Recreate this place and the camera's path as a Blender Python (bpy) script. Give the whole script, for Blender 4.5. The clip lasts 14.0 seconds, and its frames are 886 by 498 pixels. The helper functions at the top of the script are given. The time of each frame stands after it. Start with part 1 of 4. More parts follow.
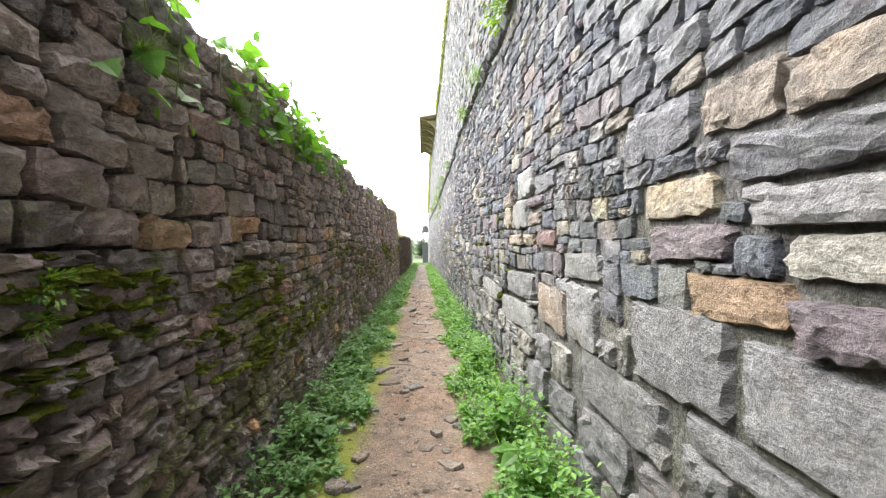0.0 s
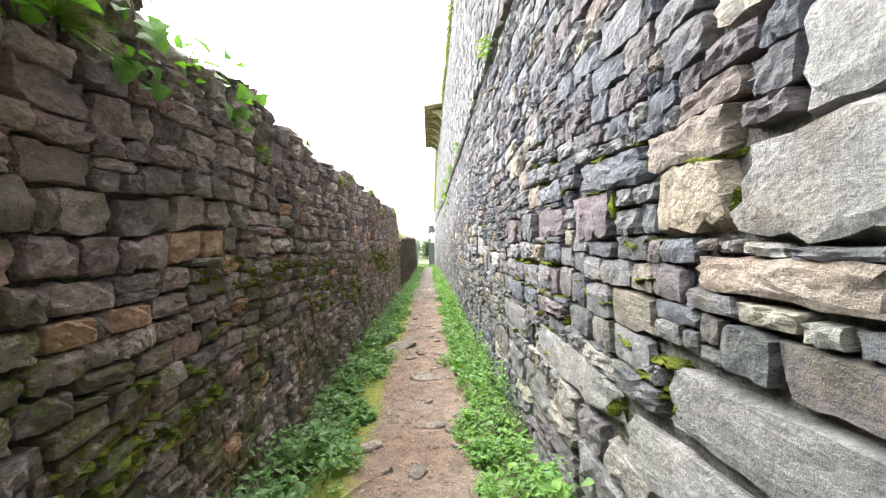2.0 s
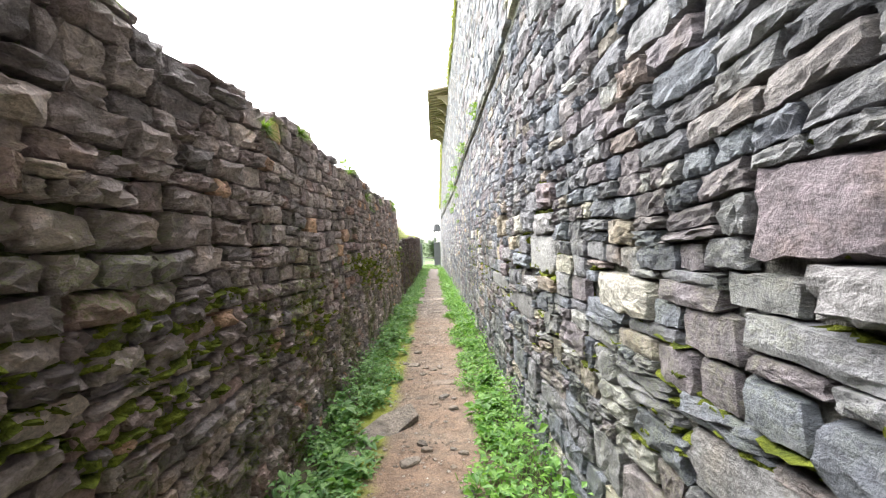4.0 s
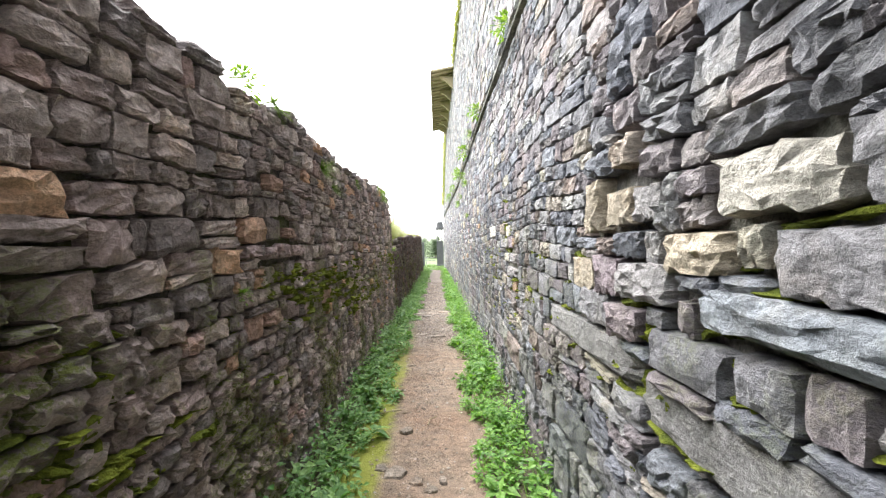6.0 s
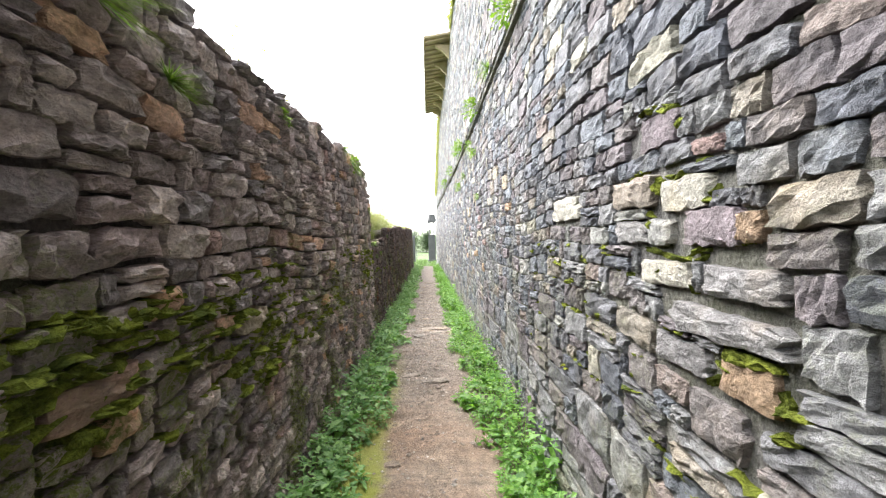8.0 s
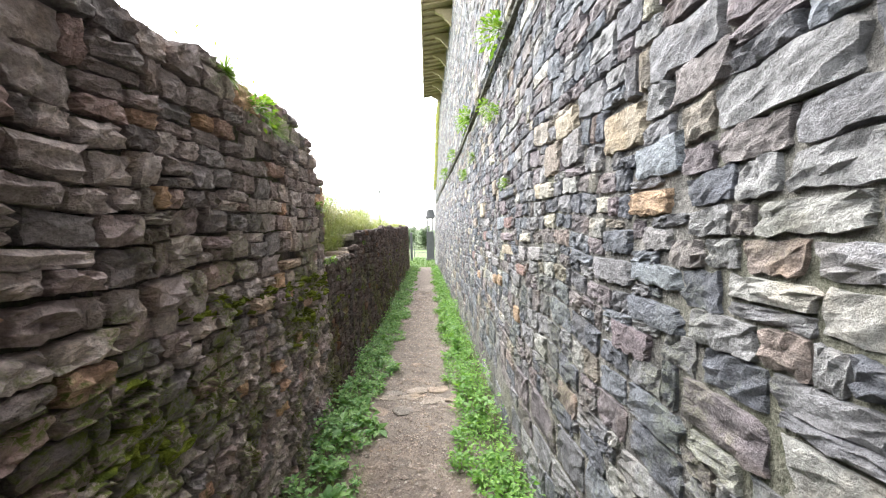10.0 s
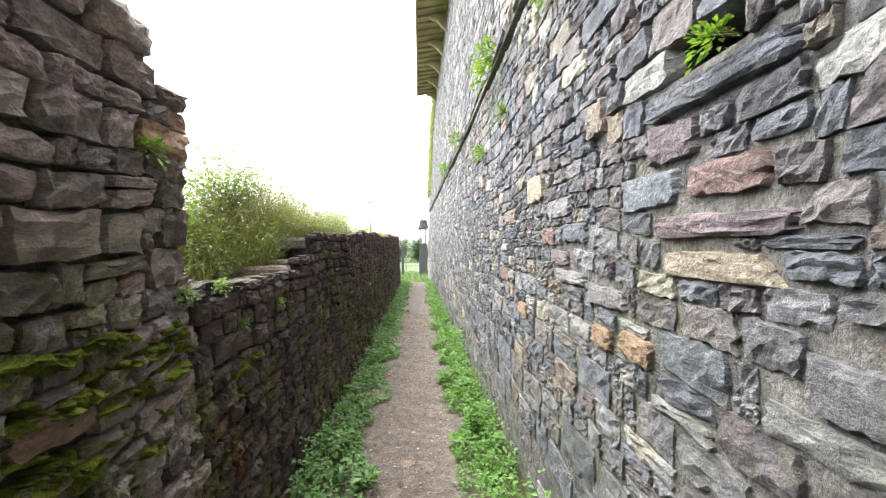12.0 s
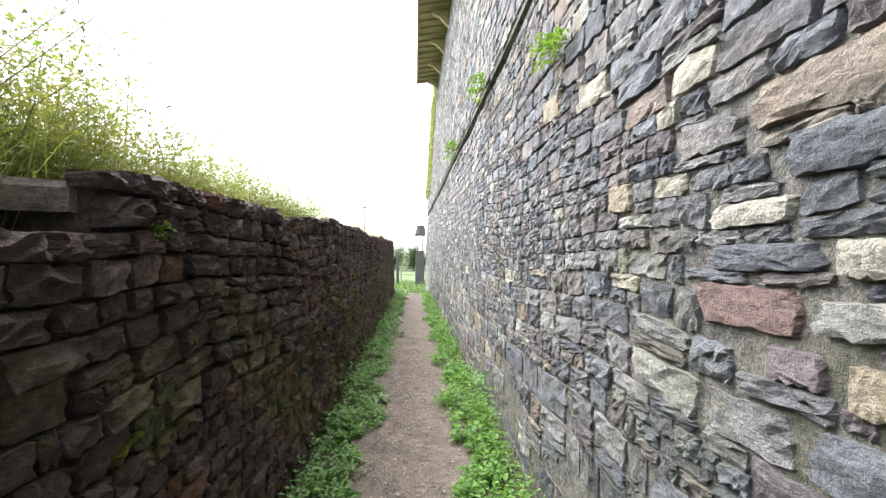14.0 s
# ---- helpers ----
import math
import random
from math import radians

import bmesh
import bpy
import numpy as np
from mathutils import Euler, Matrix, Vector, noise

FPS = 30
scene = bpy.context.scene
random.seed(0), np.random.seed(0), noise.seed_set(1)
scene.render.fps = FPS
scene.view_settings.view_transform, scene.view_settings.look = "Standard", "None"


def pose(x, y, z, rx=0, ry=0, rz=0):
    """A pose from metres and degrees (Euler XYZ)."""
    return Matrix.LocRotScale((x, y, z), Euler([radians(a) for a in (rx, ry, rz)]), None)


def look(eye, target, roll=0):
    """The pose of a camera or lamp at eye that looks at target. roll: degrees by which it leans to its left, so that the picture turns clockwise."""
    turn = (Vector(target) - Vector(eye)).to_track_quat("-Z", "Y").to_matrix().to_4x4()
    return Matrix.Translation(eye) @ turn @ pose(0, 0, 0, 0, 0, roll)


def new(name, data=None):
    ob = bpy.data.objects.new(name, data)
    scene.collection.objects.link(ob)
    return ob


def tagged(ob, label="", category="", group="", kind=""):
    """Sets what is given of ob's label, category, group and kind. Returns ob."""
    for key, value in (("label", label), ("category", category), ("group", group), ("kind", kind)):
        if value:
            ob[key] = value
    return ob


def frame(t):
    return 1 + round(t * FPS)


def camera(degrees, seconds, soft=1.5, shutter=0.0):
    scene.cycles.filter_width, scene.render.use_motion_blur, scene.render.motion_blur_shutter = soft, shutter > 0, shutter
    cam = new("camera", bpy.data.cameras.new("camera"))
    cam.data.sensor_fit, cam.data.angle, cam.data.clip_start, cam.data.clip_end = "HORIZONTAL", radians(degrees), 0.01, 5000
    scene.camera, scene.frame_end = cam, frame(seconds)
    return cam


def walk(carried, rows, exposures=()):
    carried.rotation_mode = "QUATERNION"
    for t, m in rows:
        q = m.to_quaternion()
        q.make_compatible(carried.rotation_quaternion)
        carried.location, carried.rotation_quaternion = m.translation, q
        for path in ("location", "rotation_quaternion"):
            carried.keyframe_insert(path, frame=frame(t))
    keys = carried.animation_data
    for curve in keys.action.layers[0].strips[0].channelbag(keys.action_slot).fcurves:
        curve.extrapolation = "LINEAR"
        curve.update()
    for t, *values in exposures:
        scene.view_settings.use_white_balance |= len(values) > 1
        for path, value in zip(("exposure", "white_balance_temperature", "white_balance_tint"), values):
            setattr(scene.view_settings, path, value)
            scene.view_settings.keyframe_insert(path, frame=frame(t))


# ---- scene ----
cam = camera(91.0, 14.0, soft=1.2)
PATH = [
    (0, (-0.045, 0.586, 1.254), (0.048, 2.583, 1.224), -1.4),
    (0.5, (-0.005, 1.203, 1.276), (0.079, 3.202, 1.251), -1.3),
    (1, (0.064, 1.863, 1.325), (0.129, 3.862, 1.293), -1.4),
    (1.5, (0.012, 2.592, 1.343), (0.098, 4.589, 1.304), -1.5),
    (2, (0.029, 3.3, 1.362), (0.091, 5.299, 1.331), -1.8),
    (2.5, (0.038, 3.936, 1.396), (0.078, 5.935, 1.355), -2.1),
    (3, (-0.025, 4.661, 1.419), (0.021, 6.66, 1.371), -2.4),
    (3.2, (-0.033, 4.947, 1.4), (0.017, 6.947, 1.362), -2.4),
    (5.3, (0.031, 7.716, 1.405), (0.045, 9.715, 1.372), -2.4),
    (5.5, (0.029, 8.003, 1.45), (0.047, 10.002, 1.415), -2.3),
    (6, (0.008, 8.66, 1.421), (0.033, 10.659, 1.381), -2.1),
    (6.5, (-0.024, 9.337, 1.438), (0.004, 11.335, 1.372), -1.8),
    (7, (-0.131, 10.073, 1.437), (-0.063, 12.07, 1.371), -1.6),
    (7.5, (-0.104, 10.768, 1.4), (-0.043, 12.767, 1.359), -1.6),
    (8, (-0.093, 11.486, 1.384), (-0.026, 13.484, 1.315), -1.7),
    (8.2, (-0.102, 11.793, 1.381), (-0.023, 13.79, 1.323), -1.8),
    (10.3, (0.018, 14.799, 1.573), (0.087, 16.795, 1.479), -1.2),
    (10.5, (-0.004, 15.048, 1.569), (0.07, 17.044, 1.481), -1.2),
    (11, (-0.097, 15.771, 1.562), (0.031, 17.766, 1.5), -1.0),
    (11.5, (-0.055, 16.441, 1.523), (0.061, 18.438, 1.49), -1.1),
    (12, (-0.062, 17.095, 1.45), (0.047, 19.092, 1.417), -1.0),
    (12.5, (-0.098, 17.761, 1.404), (0.019, 19.757, 1.368), -0.9),
    (13, (-0.069, 18.491, 1.401), (0.019, 20.489, 1.387), -0.6),
    (13.5, (-0.14, 19.225, 1.324), (-0.031, 21.222, 1.334), -0.2),
    (14, (-0.128, 19.958, 1.297), (0.001, 21.954, 1.307), 0.0),
]
walk(cam, [(t, look(eye, target, roll)) for t, eye, target, roll in PATH],
     exposures=[(0, 2.58), (1.5, 2.68), (2.5, 2.76), (8, 2.76), (10.5, 2.6), (12, 2.5), (14, 2.4)])

# ---- light: a bright overcast evening, the soft sun ahead beyond the low parapet ----
SUN_AZ, SUN_EL = radians(-32), radians(56)          # azimuth from +y towards +x
world = bpy.data.worlds.new("world")
scene.world = world
world.use_nodes = True
wn, wl = world.node_tree.nodes, world.node_tree.links
sky = wn.new("ShaderNodeTexSky")
sky.sky_type = "NISHITA"
sky.sun_disc = False
sky.sun_elevation, sky.sun_rotation = SUN_EL, SUN_AZ
sky.air_density, sky.dust_density, sky.ozone_density = 1.0, 2.0, 1.0
hsv = wn.new("ShaderNodeHueSaturation")
hsv.inputs["Saturation"].default_value = 0.25
wl.new(sky.outputs[0], hsv.inputs["Color"])
wl.new(hsv.outputs[0], wn["Background"].inputs[0])
wn["Background"].inputs[1].default_value = 0.15
sun_data = bpy.data.lights.new("sun", "SUN")
sun_data.energy, sun_data.angle, sun_data.color = 2.0, radians(75), (1.0, 0.985, 0.96)
sun = new("sun", sun_data)
sun.matrix_world = look((0, 0, 30), (-30 * math.sin(SUN_AZ) * math.cos(SUN_EL), -30 * math.cos(SUN_AZ) * math.cos(SUN_EL),
                                     30 - 30 * math.sin(SUN_EL)))

rng = np.random.default_rng(7)


# ---- materials ----
def mat(name):
    m = bpy.data.materials.new(name)
    m.use_nodes = True
    return m, m.node_tree.nodes, m.node_tree.links, m.node_tree.nodes["Principled BSDF"]


def tex_noise(n, l, vec, scale, detail=6.0, rough=0.6):
    t = n.new("ShaderNodeTexNoise")
    t.inputs["Scale"].default_value, t.inputs["Detail"].default_value, t.inputs["Roughness"].default_value = scale, detail, rough
    l.new(vec, t.inputs["Vector"])
    return t.outputs["Fac"]


def ramp(n, l, fac, stops, constant=False):
    r = n.new("ShaderNodeValToRGB")
    e = r.color_ramp.elements
    while len(e) < len(stops):
        e.new(0.5)
    for k, (p, c) in enumerate(stops):
        e[k].position, e[k].color = p, (*c, 1) if len(c) == 3 else c
    if constant:
        r.color_ramp.interpolation = "CONSTANT"
    l.new(fac, r.inputs[0])
    return r.outputs[0]


def mixed(n, l, fac, a, b, mode="MIX"):
    x = n.new("ShaderNodeMix")
    x.data_type, x.blend_type = "RGBA", mode
    for v, k in ((fac, 0), (a, 6), (b, 7)):
        if isinstance(v, (int, float)):
            x.inputs[k].default_value = v
        elif isinstance(v, tuple):
            x.inputs[k].default_value = (*v, 1)
        else:
            l.new(v, x.inputs[k])
    return x.outputs[2]


def calc(n, l, op, a, b=0.0, clamp=False):
    x = n.new("ShaderNodeMath")
    x.operation, x.use_clamp = op, clamp
    for k, v in enumerate((a, b)):
        if isinstance(v, (int, float)):
            x.inputs[k].default_value = v
        else:
            l.new(v, x.inputs[k])
    return x.outputs[0]


def bumped(n, l, bsdf, height, strength, distance):
    b = n.new("ShaderNodeBump")
    b.inputs["Strength"].default_value, b.inputs["Distance"].default_value = strength, distance
    l.new(height, b.inputs["Height"])
    l.new(b.outputs[0], bsdf.inputs["Normal"])


def world_pos(n):
    return n.new("ShaderNodeNewGeometry").outputs["Position"]


def mask(n, l, fac, lo, hi):
    r = n.new("ShaderNodeMapRange")
    r.inputs["From Min"].default_value, r.inputs["From Max"].default_value = lo, hi
    l.new(fac, r.inputs["Value"])
    return r.outputs[0]


def stone_material(name, palette, per_island, moss=0.0, moss_top=1.4, lichen=0.3, spread=0.45, bump=1.0):
    """Weathered rubble: one colour for each stone, then grain, veins, pale lichen and moss."""
    m, n, l, b = mat(name)
    pos = world_pos(n)
    if per_island:
        rnd = n.new("ShaderNodeNewGeometry").outputs["Random Per Island"]
    else:
        rnd = n.new("ShaderNodeObjectInfo").outputs["Random"]
    base = ramp(n, l, rnd, palette, constant=True)
    st = n.new("ShaderNodeMapping")
    st.inputs["Scale"].default_value = (1, 1, 1.5)
    l.new(pos, st.inputs[0])
    coarse = tex_noise(n, l, st.outputs[0], 7, 5)
    fine = tex_noise(n, l, st.outputs[0], 45, 8, 0.7)
    grit = tex_noise(n, l, pos, 160, 4, 0.7)
    c = mixed(n, l, 1.0, base, ramp(n, l, coarse, [(0.3, (1 - spread,) * 3), (0.7, (1 + spread,) * 3)]), "MULTIPLY")
    c = mixed(n, l, 1.0, c, ramp(n, l, fine, [(0.32, (0.55, 0.55, 0.55)), (0.5, (0.96, 0.96, 0.96)), (0.7, (1.36, 1.36, 1.36))]), "MULTIPLY")
    warm = tex_noise(n, l, pos, 3.1, 4)
    c = mixed(n, l, mask(n, l, warm, 0.56, 0.75), c, mixed(n, l, 1.0, c, (1.12, 1.0, 0.84), "MULTIPLY"))
    if lichen:
        li = calc(n, l, "MULTIPLY", mask(n, l, tex_noise(n, l, pos, 13, 9, 0.75), 0.57, 0.68), lichen)
        c = mixed(n, l, li, c, (0.46, 0.46, 0.43))
    if moss:
        z = n.new("ShaderNodeSeparateXYZ")
        l.new(pos, z.inputs[0])
        band = mask(n, l, z.outputs[2], moss_top, moss_top - 0.8)
        big = calc(n, l, "MULTIPLY", mask(n, l, tex_noise(n, l, pos, 1.7, 6, 0.7), 0.49, 0.55), band)
        up = n.new("ShaderNodeSeparateXYZ")
        l.new(n.new("ShaderNodeNewGeometry").outputs["Normal"], up.inputs[0])
        big = calc(n, l, "MULTIPLY", big, mask(n, l, up.outputs[2], -0.6, 0.2))
        mo = calc(n, l, "MULTIPLY", calc(n, l, "MULTIPLY", big, mask(n, l, fine, 0.42, 0.52)), moss, True)
        c = mixed(n, l, mo, c, mixed(n, l, coarse, (0.05, 0.07, 0.01), (0.18, 0.20, 0.03)))
    l.new(c, b.inputs["Base Color"])
    b.inputs["Roughness"].default_value = 0.82
    b.inputs["Specular IOR Level"].default_value = 0.35
    h = calc(n, l, "ADD", calc(n, l, "MULTIPLY", coarse, 1.6), calc(n, l, "ADD", fine, calc(n, l, "MULTIPLY", grit, 0.35)))
    bumped(n, l, b, h, bump, 0.03)
    return m


EAST = [(0.0, (0.199, 0.194, 0.203)), (0.13, (0.267, 0.258, 0.263)), (0.26, (0.154, 0.158, 0.178)), (0.38, (0.229, 0.195, 0.200)),
        (0.50, (0.314, 0.304, 0.299)), (0.62, (0.207, 0.217, 0.237)), (0.73, (0.263, 0.230, 0.219)), (0.82, (0.416, 0.402, 0.368)),
        (0.87, (0.345, 0.300, 0.245)), (0.91, (0.178, 0.154, 0.158)), (0.955, (0.290, 0.230, 0.200)), (0.98, (0.501, 0.463, 0.366))]
WEST = [(0.0, (0.250, 0.195, 0.185)), (0.16, (0.330, 0.262, 0.245)), (0.32, (0.170, 0.135, 0.130)), (0.46, (0.275, 0.205, 0.195)),
        (0.60, (0.385, 0.310, 0.290)), (0.74, (0.215, 0.180, 0.178)), (0.86, (0.430, 0.345, 0.310)), (0.92, (0.440, 0.270, 0.190)),
        (0.95, (0.320, 0.215, 0.195)), (0.985, (0.500, 0.310, 0.200))]
WEST = [(p, tuple(v * k for v, k in zip(c, (1.24, 1.28, 1.28)))) for p, c in WEST]
# West palette at about a quarter: backlit shade put into the colour, slightly redder.
LOW_SHADED = [(p, tuple(v * k for v, k in zip(c, (0.285, 0.25, 0.24)))) for p, c in WEST]
EAST = [(p, tuple(v * k for v, k in zip(c, (0.91, 0.93, 0.945)))) for p, c in EAST]
east_piece = stone_material("east stone piece", EAST, False, 0.35, 1.9)
east_stuff = stone_material("east stone", EAST, True, 0.35, 1.9)
block_stuff = stone_material("dressed block", [(0.0, (0.25, 0.245, 0.24)), (0.35, (0.32, 0.31, 0.295)), (0.6, (0.21, 0.195, 0.195)), (0.8, (0.35, 0.33, 0.29))], True, 0.3, 0.6, 0.3)
west_piece = stone_material("west stone piece", WEST, False, 1.0, 1.9, 0.12)
west_stuff = stone_material("west stone", WEST, True, 1.0, 1.9, 0.12)
# Shaded copies of the west stone for the low wall.
low_shaded_piece = stone_material("shaded low wall stone piece", LOW_SHADED, False, 0.8, 1.4, 0.08)
low_shaded_stuff = stone_material("shaded low wall stone", LOW_SHADED, True, 0.8, 1.4, 0.08)
slab_mat = stone_material("path slab", [(0.0, (0.27, 0.225, 0.185)), (0.5, (0.22, 0.19, 0.165)), (0.8, (0.29, 0.225, 0.175))], False, 0, 0, 0.2)
pebble_mat = stone_material("pebble", [(0.0, (0.30, 0.24, 0.19)), (0.4, (0.38, 0.31, 0.26)), (0.7, (0.26, 0.22, 0.19)), (0.85, (0.46, 0.41, 0.36))], True, 0, 0, 0.1)


def mortar_material(name, dark, pale, moss):
    m, n, l, b = mat(name)
    pos = world_pos(n)
    a = tex_noise(n, l, pos, 2.2, 6)
    f = tex_noise(n, l, pos, 60, 8, 0.75)
    c = mixed(n, l, mask(n, l, a, 0.35, 0.65), dark, pale)
    c = mixed(n, l, 1.0, c, ramp(n, l, f, [(0.3, (0.4,) * 3), (0.7, (1.5,) * 3)]), "MULTIPLY")
    c = mixed(n, l, 1.0, c, ramp(n, l, tex_noise(n, l, pos, 11, 7, 0.7), [(0.35, (0.5,) * 3), (0.65, (1.35,) * 3)]), "MULTIPLY")
    mo = calc(n, l, "MULTIPLY", mask(n, l, tex_noise(n, l, pos, 1.1, 7, 0.7), 0.48, 0.6), moss)
    c = mixed(n, l, mo, c, mixed(n, l, f, (0.025, 0.04, 0.008), (0.13, 0.15, 0.025)))
    l.new(c, b.inputs["Base Color"])
    b.inputs["Roughness"].default_value = 0.95
    k = tex_noise(n, l, pos, 17, 6, 0.7)
    bumped(n, l, b, calc(n, l, "ADD", f, calc(n, l, "MULTIPLY", k, 2.5)), 1.0, 0.035)
    return m


east_mortar = mortar_material("east mortar", (0.19, 0.182, 0.17), (0.37, 0.35, 0.31), 0.45)
west_mortar = mortar_material("west mortar", (0.075, 0.062, 0.054), (0.16, 0.13, 0.11), 0.85)


def moss_material():
    m, n, l, b = mat("moss")
    pos = world_pos(n)
    f = tex_noise(n, l, pos, 120, 5, 0.7)
    g = tex_noise(n, l, pos, 9, 5, 0.6)
    c = mixed(n, l, mask(n, l, g, 0.35, 0.65), (0.07, 0.09, 0.016), (0.22, 0.25, 0.035))
    c = mixed(n, l, 1.0, c, ramp(n, l, f, [(0.3, (0.4,) * 3), (0.7, (1.5,) * 3)]), "MULTIPLY")
    l.new(c, b.inputs["Base Color"])
    b.inputs["Roughness"].default_value = 1.0
    b.inputs["Specular IOR Level"].default_value = 0.1
    bumped(n, l, b, f, 1.0, 0.02)
    return m


moss_mat = moss_material()


def ground_material():
    """Trodden reddish earth down the alley, mossy margins, grass green beyond."""
    m, n, l, b = mat("ground")
    pos = world_pos(n)
    sp = n.new("ShaderNodeSeparateXYZ")
    l.new(pos, sp.inputs[0])
    big = tex_noise(n, l, pos, 1.3, 6)
    mid = tex_noise(n, l, pos, 9, 8, 0.7)
    fine = tex_noise(n, l, pos, 90, 6, 0.7)
    earth = mixed(n, l, mask(n, l, big, 0.35, 0.65), (0.245, 0.160, 0.108), (0.26, 0.198, 0.148))
    earth = mixed(n, l, mask(n, l, calc(n, l, "ADD", sp.outputs[1], calc(n, l, "MULTIPLY", big, 3.0)), 16.5, 19.5), earth, (0.185, 0.150, 0.125))
    earth = mixed(n, l, 1.0, earth, ramp(n, l, mid, [(0.32, (0.55,) * 3), (0.68, (1.35,) * 3)]), "MULTIPLY")
    earth = mixed(n, l, 1.0, earth, ramp(n, l, fine, [(0.3, (0.45,) * 3), (0.7, (1.5,) * 3)]), "MULTIPLY")
    off = calc(n, l, "ABSOLUTE", calc(n, l, "ADD", sp.outputs[0], 0.16))
    off = calc(n, l, "ADD", off, calc(n, l, "MULTIPLY", calc(n, l, "SUBTRACT", mid, 0.5), 0.35))
    edge = mask(n, l, off, 0.36, 0.50)
    left = mask(n, l, sp.outputs[0], -0.36, -0.48)
    mossy = calc(n, l, "MULTIPLY", mask(n, l, calc(n, l, "ADD", off, calc(n, l, "MULTIPLY", big, 0.3)), 0.39, 0.52), left)
    mossy = calc(n, l, "MULTIPLY", mossy, mask(n, l, sp.outputs[1], 18.0, 14.0))
    moss = mixed(n, l, fine, (0.15, 0.17, 0.02), (0.31, 0.34, 0.04))
    soil = mixed(n, l, fine, (0.05, 0.045, 0.022), (0.10, 0.09, 0.045))
    c = mixed(n, l, calc(n, l, "MULTIPLY", mossy, 0.95), earth, moss)
    c = mixed(n, l, mask(n, l, off, 0.52, 0.68), c, soil)
    grass = mixed(n, l, mid, (0.035, 0.065, 0.015), (0.09, 0.13, 0.03))
    out = mask(n, l, off, 0.95, 1.1)
    far = mask(n, l, sp.outputs[1], 41.9, 42.4)
    c = mixed(n, l, calc(n, l, "MAXIMUM", out, far), c, grass)
    l.new(c, b.inputs["Base Color"])
    b.inputs["Roughness"].default_value = 0.95
    bumped(n, l, b, calc(n, l, "ADD", mid, calc(n, l, "MULTIPLY", fine, 0.5)), 1.0, 0.04)
    return m


ground_mat = ground_material()


def leaf_material(name, a, b_, trans=0.45):
    m, n, l, b = mat(name)
    g = n.new("ShaderNodeNewGeometry")
    c = ramp(n, l, g.outputs["Random Per Island"], [(0.0, a), (1.0, b_)])
    f = tex_noise(n, l, g.outputs["Position"], 40, 3)
    c = mixed(n, l, 1.0, c, ramp(n, l, f, [(0.3, (0.75,) * 3), (0.7, (1.2,) * 3)]), "MULTIPLY")
    l.new(c, b.inputs["Base Color"])
    b.inputs["Roughness"].default_value = 0.55
    t = n.new("ShaderNodeBsdfTranslucent")
    l.new(mixed(n, l, 1.0, c, (1.2, 1.25, 0.6), "MULTIPLY"), t.inputs[0])
    mx = n.new("ShaderNodeMixShader")
    mx.inputs[0].default_value = trans
    l.new(b.outputs[0], mx.inputs[1])
    l.new(t.outputs[0], mx.inputs[2])
    l.new(mx.outputs[0], n["Material Output"].inputs[0])
    return m


weed_left_mat = leaf_material("weed leaf", (0.08, 0.195, 0.055), (0.21, 0.36, 0.11))
weed_right_mat = leaf_material("bright weed leaf", (0.07, 0.19, 0.03), (0.19, 0.36, 0.055))
vine_mat = leaf_material("creeper leaf", (0.08, 0.20, 0.025), (0.17, 0.33, 0.05), 0.45)
tuft_mat = leaf_material("tuft leaf", (0.09, 0.19, 0.025), (0.20, 0.30, 0.05), 0.4)
dry_mat = leaf_material("tall grass", (0.11, 0.16, 0.045), (0.29, 0.285, 0.12), 0.4)
bush_mat = leaf_material("bush leaf", (0.10, 0.19, 0.04), (0.24, 0.33, 0.09), 0.5)
field_mat = leaf_material("slope grass", (0.05, 0.11, 0.02), (0.11, 0.18, 0.035), 0.3)
seed_mat = leaf_material("seed head", (0.20, 0.17, 0.10), (0.36, 0.30, 0.19), 0.3)
wisp_mat = leaf_material("grey stalk", (0.10, 0.10, 0.075), (0.19, 0.17, 0.14), 0.15)
fringe_mat = leaf_material("wall fringe", (0.17, 0.19, 0.06), (0.28, 0.29, 0.10), 0.35)
far_mat = leaf_material("far tree leaf", (0.05, 0.09, 0.04), (0.10, 0.15, 0.07), 0.25)


def plain_material(name, a, b_, scale, rough=0.8, bump=0.4):
    m, n, l, b = mat(name)
    pos = world_pos(n)
    f = tex_noise(n, l, pos, scale, 7, 0.65)
    g = tex_noise(n, l, pos, scale * 0.13, 4)
    c = mixed(n, l, f, a, b_)
    c = mixed(n, l, 1.0, c, ramp(n, l, g, [(0.3, (0.7,) * 3), (0.7, (1.2,) * 3)]), "MULTIPLY")
    l.new(c, b.inputs["Base Color"])
    b.inputs["Roughness"].default_value = rough
    bumped(n, l, b, f, bump, 0.01)
    return m


eave_mat = plain_material("eave stone", (0.34, 0.27, 0.18), (0.52, 0.42, 0.28), 9)
bark_mat = plain_material("bark", (0.07, 0.05, 0.035), (0.16, 0.12, 0.09), 12)
stem_mat = plain_material("stem", (0.10, 0.13, 0.04), (0.20, 0.20, 0.08), 30)
dark_stone_mat = plain_material("dark gate stone", (0.05, 0.05, 0.055), (0.14, 0.135, 0.14), 8)
metal_mat = plain_material("weathered metal", (0.13, 0.13, 0.13), (0.25, 0.25, 0.24), 20, 0.5)


# ---- mesh helpers ----
def mesh_object(name, verts, faces, material, parent=None, label=""):
    me = bpy.data.meshes.new(name)
    me.from_pydata(verts if isinstance(verts, list) else verts.tolist(), [], faces if isinstance(faces, list) else faces.tolist())
    me.materials.append(material)
    ob = new(name, me)
    if parent is not None:
        ob.parent = parent
    if label:
        ob["label"] = label
    return ob


